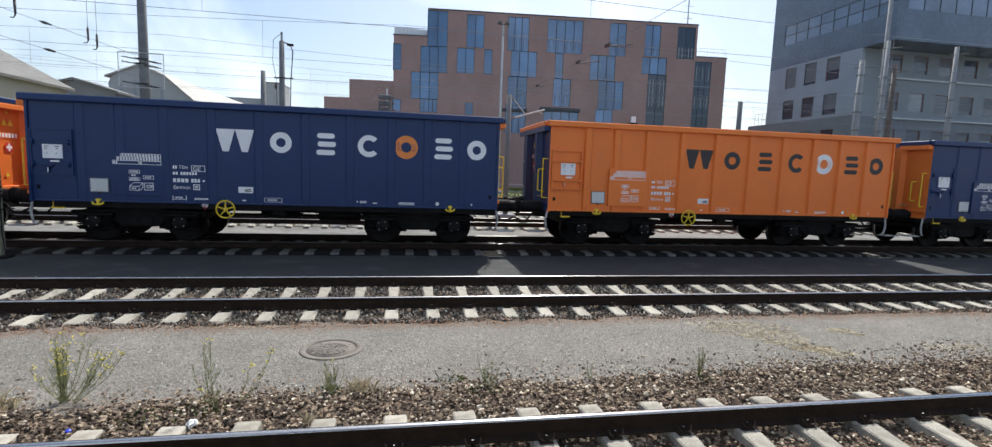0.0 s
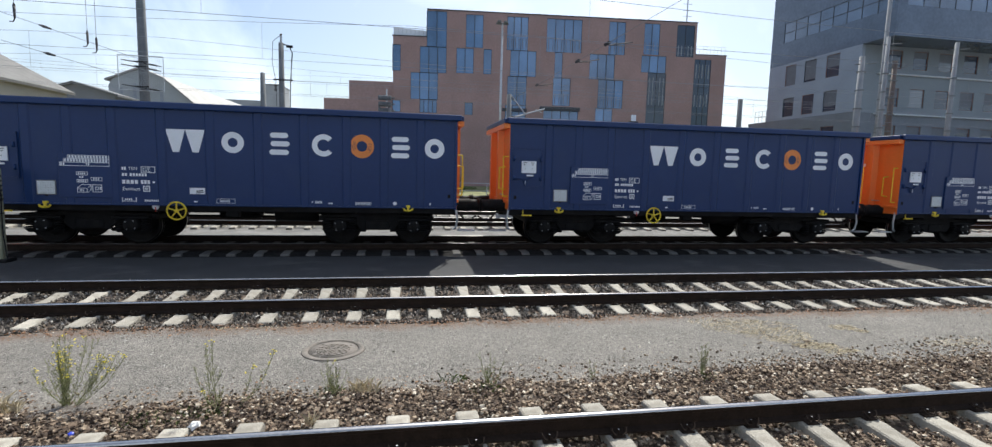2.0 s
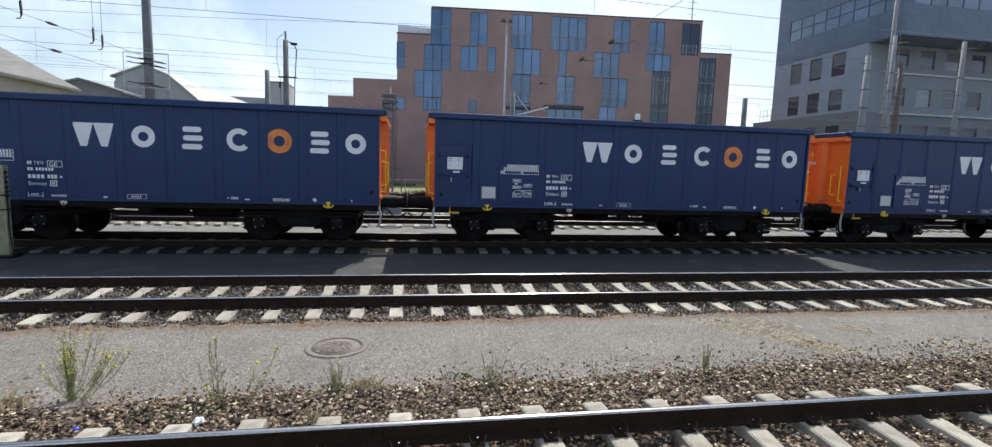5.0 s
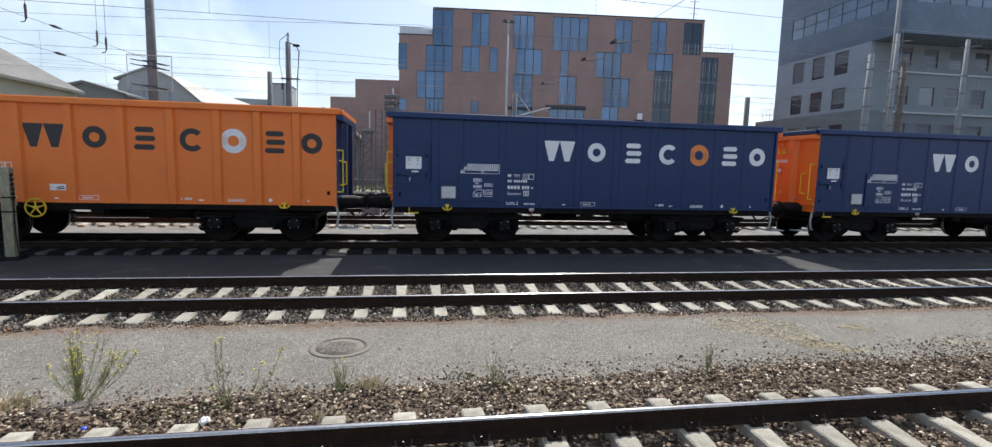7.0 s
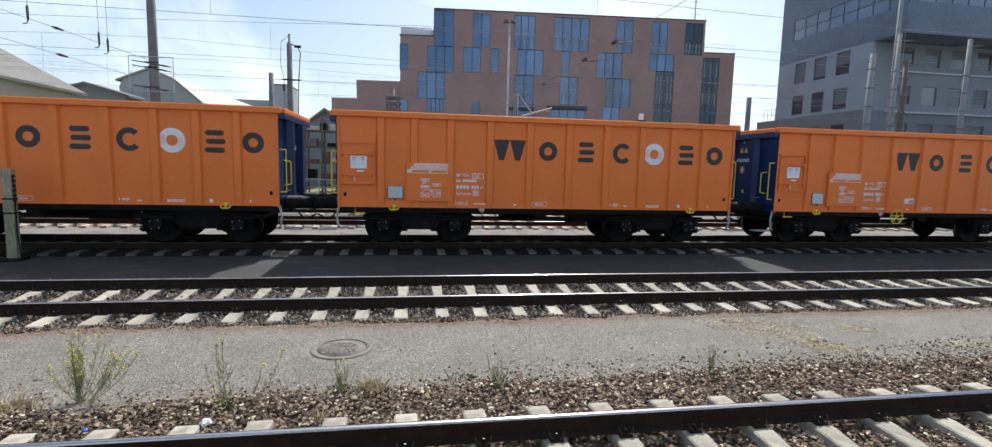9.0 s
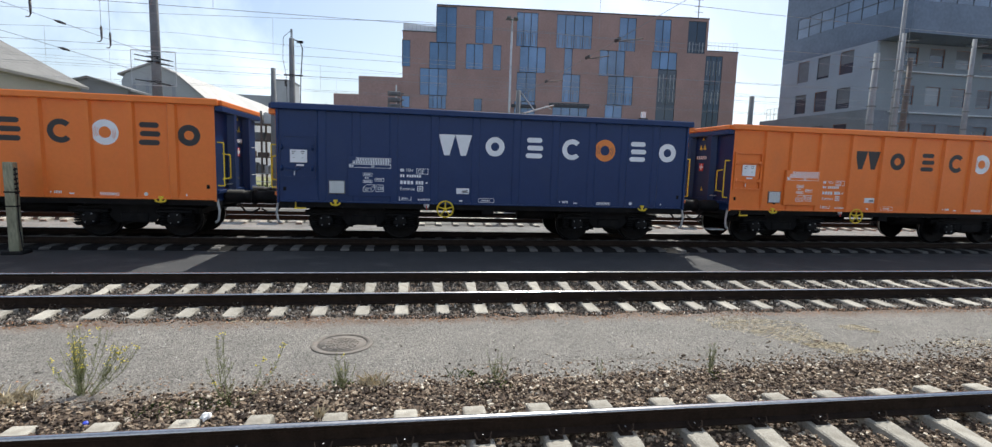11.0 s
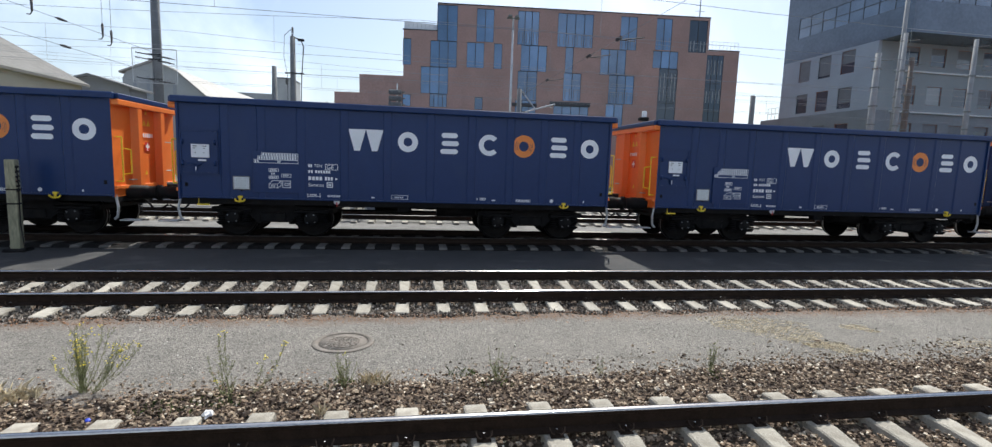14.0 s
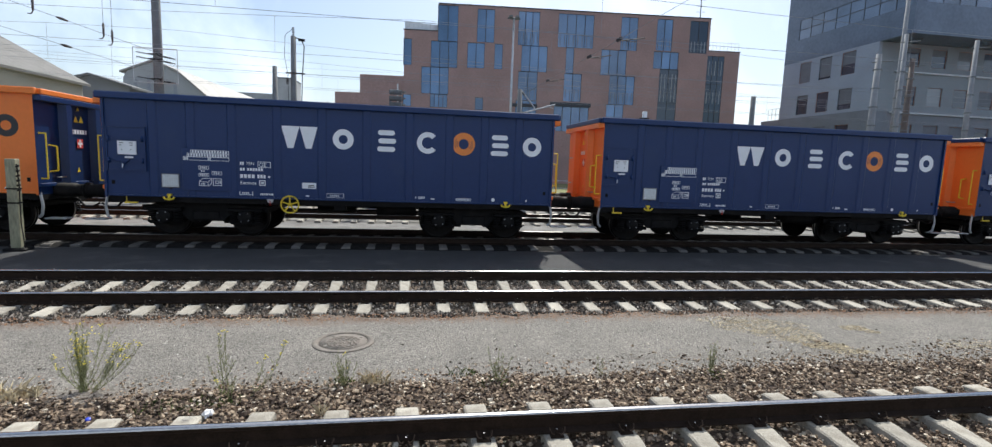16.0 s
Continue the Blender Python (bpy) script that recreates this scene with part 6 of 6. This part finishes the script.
def weed(x, y, height, stalks, seed, flowers, label):
    """Wiry branching weed; stalks of (lean x, lean y, share of the height, branches)."""
    r = random.Random(seed)
    w = thing("weed", label, "plant", "weeds beside the near track", m=pose(x, y, -0.215))
    st, fl, lf = bmesh.new(), bmesh.new(), bmesh.new()

    def leaf(p, size, way):
        a = r.uniform(0, math.tau)
        d = (Vector((math.cos(a), math.sin(a), r.uniform(0.0, 0.6))) + way * 0.9).normalized() * size
        q = d.orthogonal().normalized() * 0.0012
        lf.faces.new([lf.verts.new(c) for c in (p - q, p + d * 0.55 - q * 1.3, p + d, p + d * 0.55 + q * 1.3)])

    def bloom(p):
        for _f in range(r.randint(2, 4)):
            c = p + Vector((r.uniform(-0.03, 0.03), r.uniform(-0.03, 0.03), r.uniform(-0.02, 0.014)))
            rod(st, p - Vector((0, 0, 0.03)), c, 0.0008, 3, 0.0006)
            lathe(fl, [(0, -0.003), (0.007, 0.0), (0.0055, 0.004), (0, 0.004)], 6, "z", c)

    def stem(base, tip, sag, r0, r1, n):
        """A stem that leaves its base outwards and bends upwards, as n pieces."""
        out = Vector((tip.x - base.x, tip.y - base.y, 0))
        pts = []
        for k in range(n + 1):
            u = k / n
            p = base.lerp(tip, u) + (out * sag - Vector((0, 0, sag * 0.35 * (tip.z - base.z)))) * 4 * u * (1 - u) * 0.5
            pts.append(p + Vector((r.uniform(-1, 1), r.uniform(-1, 1), 0)) * 0.004 * (0 < k < n))
        for k in range(n):
            rod(st, pts[k], pts[k + 1], r0 + (r1 - r0) * k / n, 4, r0 + (r1 - r0) * (k + 1) / n)
        return pts

    for lx, ly, share, branches in stalks:
        h = height * share
        pts = stem(Vector((r.uniform(-0.03, 0.03), r.uniform(-0.03, 0.03), 0)), Vector((lx * h, ly * h, h)), 0.22, 0.0026, 0.0011, 7)
        on = lambda u: pts[min(6, int(u * 7))].lerp(pts[min(6, int(u * 7)) + 1], u * 7 - min(6, int(u * 7)))
        way = (pts[-1] - pts[0]).normalized()
        for _ in range(int(85 * h)):
            u = r.uniform(0.04, 1.0)
            leaf(on(u), r.uniform(0.02, 0.055) * (1.25 - u * 0.7), way)
        for k in range(branches):
            u = 0.25 + 0.72 * (k + r.random()) / branches
            a, ln = r.uniform(0, math.tau), h * r.uniform(0.14, 0.3) * (1.35 - u)
            p0 = on(u)
            p1 = p0 + Vector((math.cos(a) * 0.55 + lx * 0.5, math.sin(a) * 0.55, r.uniform(0.8, 1.2))) * ln
            twig = stem(p0, p1, 0.18, 0.0015, 0.0008, 3)
            for _ in range(int(90 * ln)):
                leaf(twig[r.randint(0, 2)].lerp(p1, r.random()), r.uniform(0.012, 0.032), way)
            if u > 0.62 and r.random() < flowers:
                bloom(p1)
        if r.random() < flowers * 1.4:
            bloom(pts[-1])
    part("stem", st, STALK, w)
    part("foliage", lf, STALK, w, kind="stuff")
    if fl.verts:
        part("flower_head", fl, FLOWER, w, "small yellow flower heads", kind="stuff")
    else:
        fl.free()
    return w


def bunch(seed, count, lean, spread, least, branches):
    r = random.Random(seed)
    return [(lean + r.uniform(-spread, spread), r.uniform(-spread, spread) * 0.6, r.uniform(least, 1.0), branches) for _ in range(count)]


weed(-2.98, 4.92, 0.68, bunch(1, 14, 0.0, 0.14, 0.5, 8) + [(-0.4, 0.1, 0.62, 6), (-0.65, -0.1, 0.52, 5), (-0.8, 0.1, 0.4, 5), (0.25, 0.1, 0.95, 7), (0.4, 0.0, 0.9, 7), (0.55, 0.1, 0.7, 6)], 21, 0.4, "bushy green ragwort with yellow flowers in the ballast")
weed(-2.92, 4.9, 0.52, bunch(3, 7, 0.75, 0.3, 0.7, 8), 22, 0.3, "thin green weed leaning over the ballast")
weed(-1.66, 4.68, 0.66, bunch(4, 3, -0.08, 0.05, 0.85, 9) + [(-0.35, 0.1, 0.4, 4), (0.3, -0.1, 0.35, 4), (-0.6, 0, 0.3, 3), (0.1, 0.2, 0.3, 4), (-0.45, 0.1, 0.62, 4)], 23, 0.06, "tall thin green weed in the ballast")
weed(-1.5, 4.75, 0.52, [(0.62, 0.0, 1.0, 7), (0.85, 0.1, 0.5, 3), (0.35, 0.1, 0.7, 4)], 26, 0.6, "leaning thin weed with a few yellow flowers")
weed(-0.67, 4.84, 0.38, bunch(7, 11, 0.0, 0.3, 0.5, 7) + [(-0.45, 0, 0.7, 3), (0.45, 0, 0.7, 3)], 25, 0.03, "upright green weed at the path's edge")
weed(0.84, 4.84, 0.4, bunch(8, 11, 0.0, 0.4, 0.35, 6), 26, 0.0, "upright thin green weed in the ballast")
weed(3.19, 4.86, 0.44, bunch(9, 9, 0.0, 0.14, 0.45, 6), 27, 0.0, "upright green weed between brown stones")
weed(1.95, 4.9, 0.26, bunch(10, 3, 0.0, 0.25, 0.6, 3), 28, 0.0, "small dry weed stem")


def tufts(name, label, patches, material, seed, height, lie=1.0):
    """Blades scattered in patches of (x, y, rx, ry, blades, z)."""
    r = random.Random(seed)
    verts, faces = [], []
    for x, y, rx, ry, count, z in patches:
        for _ in range(count):
            a, q = r.uniform(0, math.tau), math.sqrt(r.random())
            px, py = x + rx * q * math.cos(a), y + ry * q * math.sin(a)
            h, b = height * r.uniform(0.4, 1.2), r.uniform(0, math.tau)
            dx, dy = math.cos(b) * h * r.uniform(0.2, 1.0), math.sin(b) * h * r.uniform(0.2, 1.0)
            wx, wy = -math.sin(b) * 0.003, math.cos(b) * 0.003
            n0 = len(verts)
            verts += [(px - wx, py - wy, z), (px + wx, py + wy, z), (px + dx * 0.4 + wx, py + dy * 0.4 + wy, z + h * 0.6 * lie), (px + dx, py + dy, z + h * 0.85 * lie)]
            faces += [(n0, n0 + 1, n0 + 2), (n0, n0 + 2, n0 + 3)]
    me = bpy.data.meshes.new(name)
    me.from_pydata(verts, [], faces)
    me.materials.append(material)
    return tagged(new(name, me), label, "grass", kind="stuff")


tufts("dry_grass", "flat tufts of dry yellow grass on the path", [(4.75, 6.75, 0.6, 0.22, 420, -0.222), (4.95, 6.45, 0.75, 0.32, 950, -0.216), (5.1, 6.1, 0.5, 0.3, 640, -0.211), (5.15, 5.8, 0.3, 0.2, 260, -0.205), (5.3, 5.6, 0.3, 0.12, 520, -0.204), (5.45, 5.38, 0.25, 0.1, 260, -0.2), (7.4, 5.5, 0.5, 0.12, 220, -0.2),
      (6.38, 6.3, 0.22, 0.12, 260, -0.217), (6.5, 6.1, 0.12, 0.06, 90, -0.213), (-0.45, 4.95, 0.16, 0.12, 60, -0.22), (-3.4, 4.8, 0.3, 0.15, 90, -0.22), (-0.76, 4.2, 0.06, 0.1, 24, -0.21), (-2.1, 7.1, 0.5, 0.05, 90, -0.23)], DRY_GRASS, 31, 0.085, 0.2)
tufts("dry_grass", "upright straw-coloured grass tufts at the ballast edge", [(-3.5, 4.78, 0.25, 0.12, 200, -0.215), (-0.36, 4.85, 0.14, 0.08, 60, -0.215), (-0.42, 4.92, 0.13, 0.08, 70, -0.22), (-0.78, 4.3, 0.04, 0.04, 16, -0.22)], DRY_GRASS, 34, 0.14)
tufts("grass", "green grass strip beyond the far tracks", [(-12 + k * 2.2, 38.5 + 7 * (k % 3), 1.6, 2.2, 420, -0.25) for k in range(22)], GRASS_M, 32, 0.3)


def bush(x, y, height, seed):
    """A rough shrub: woody stems and many small leaves in uneven clumps."""
    r = random.Random(seed)
    b = thing("bush", "rough green shrub on the verge before the brown offices", "shrub", "shrubs on the verge", m=pose(x, y, -0.25))
    st, lf = bmesh.new(), bmesh.new()
    for _ in range(11):
        tip = Vector((r.uniform(-0.7, 0.7), r.uniform(-0.5, 0.5), 1.0)) * height * r.uniform(0.55, 1.0)
        rod(st, (0, 0, 0), tip, 0.02, 5, 0.006)
        for _k in range(150):
            p = tip * r.uniform(0.35, 1.05) + Vector((r.gauss(0, 0.13), r.gauss(0, 0.13), r.gauss(0, 0.1))) * height
            p.z = max(p.z, 0.03)
            d = Vector((r.uniform(-1, 1), r.uniform(-1, 1), r.uniform(-0.3, 1))).normalized() * 0.09
            q = d.orthogonal().normalized() * 0.03
            lf.faces.new([lf.verts.new(c) for c in (p, p + d * 0.5 + q, p + d, p + d * 0.5 - q)])
    part("stems", st, LATTICE, b)
    part("foliage", lf, GRASS_M, b, kind="stuff")


for k, (x, y, hgt) in enumerate(((4.1, 57.0, 1.9), (5.6, 58.5, 1.4), (2.6, 59.0, 1.6), (-3.0, 58.0, 1.5))):
    bush(x, y, hgt, 60 + k)
tufts("grass", "low green weeds between ballast stones", [(-1.75, 4.65, 0.25, 0.12, 150, -0.22), (-0.7, 4.9, 0.14, 0.1, 90, -0.22), (0.8, 4.78, 0.2, 0.12, 110, -0.22), (0.5, 5.05, 0.2, 0.08, 60, -0.21), (-2.1, 4.5, 0.3, 0.12, 90, -0.22), (3.2, 4.8, 0.1, 0.08, 60, -0.22)], GRASS_M, 33, 0.07)

# litter
bm = bmesh.new()
lathe(bm, [(0, 0.0), (0.02, 0.0), (0.02, 0.02), (0.017, 0.022), (0, 0.022)], 12, "z")
solid("bottle_cap", bm, PLASTIC, "small blue plastic bottle cap on the ballast", "litter", m=pose(-2.62, 4.35, -0.2, 20, 15, 0))
bm = bmesh.new()
ring = [(0.048 * (1 + 0.3 * math.sin(k * 2.3)) * math.cos(k * math.tau / 9), 0.042 * (1 + 0.25 * math.cos(k * 3.1)) * math.sin(k * math.tau / 9)) for k in range(9)]
lo, hi = [bm.verts.new((a, b, 0.004 * (k % 2))) for k, (a, b) in enumerate(ring)], [bm.verts.new((a * 0.6, b * 0.6, 0.018 + 0.012 * (k % 3 == 0))) for k, (a, b) in enumerate(ring)]
for k in range(9):
    bm.faces.new((lo[k], lo[(k + 1) % 9], hi[(k + 1) % 9], hi[k]))
bm.faces.new(hi)
bm.faces.new(lo[::-1])
solid("paper_scrap", bm, LITTER, "crumpled white scrap of paper on the ballast", "litter", m=pose(-1.72, 4.36, -0.185, 24, -12, 30))

# ---- what moves ----
# seconds, and how far the train has come along x
RUN = ((0.0, 4.09), (0.5, 9.73), (1.0, 15.31), (1.5, 20.83), (2.0, 26.36), (2.5, 31.9), (3.0, 37.47), (3.5, 42.99), (4.0, 48.53), (4.2, 50.72), (5.25, 62.3), (6.3, 73.86), (6.5, 76.08), (7.0, 81.63),
       (7.5, 87.12), (8.0, 92.64), (8.5, 98.11), (9.0, 103.62), (9.2, 105.81), (10.25, 117.35), (11.3, 128.87), (11.5, 131.07), (12.0, 136.51), (12.5, 142.0), (13.0, 147.43), (13.5, 152.89),
       (14.0, 158.34), (14.5, 163.79), (15.0, 169.23), (15.5, 174.69), (16.0, 180.13))


def way_at(t):
    for (t0, s0), (t1, s1) in zip(RUN, RUN[1:]):
        if t <= t1:
            return s0 + (s1 - s0) * (t - t0) / (t1 - t0)
    return RUN[-1][1]


def motions():
    spins = [k / 30 for k in range(481)]
    turns = [(t, math.degrees(way_at(t) / 0.463)) for t in spins]
    for n, w in enumerate(wagons):
        walk(w, [(t, pose(s + 4.68 - (n - 1) * WAGON_PITCH, TRACK_Y, 0)) for t, s in RUN])
        for ob in w.children:
            if ob.name.startswith("wheelset"):
                x = ob.matrix_basis.translation.x
                walk(ob, [(t, pose(x, 0, 0.463, 0, a, 0)) for t, a in turns])


motions()
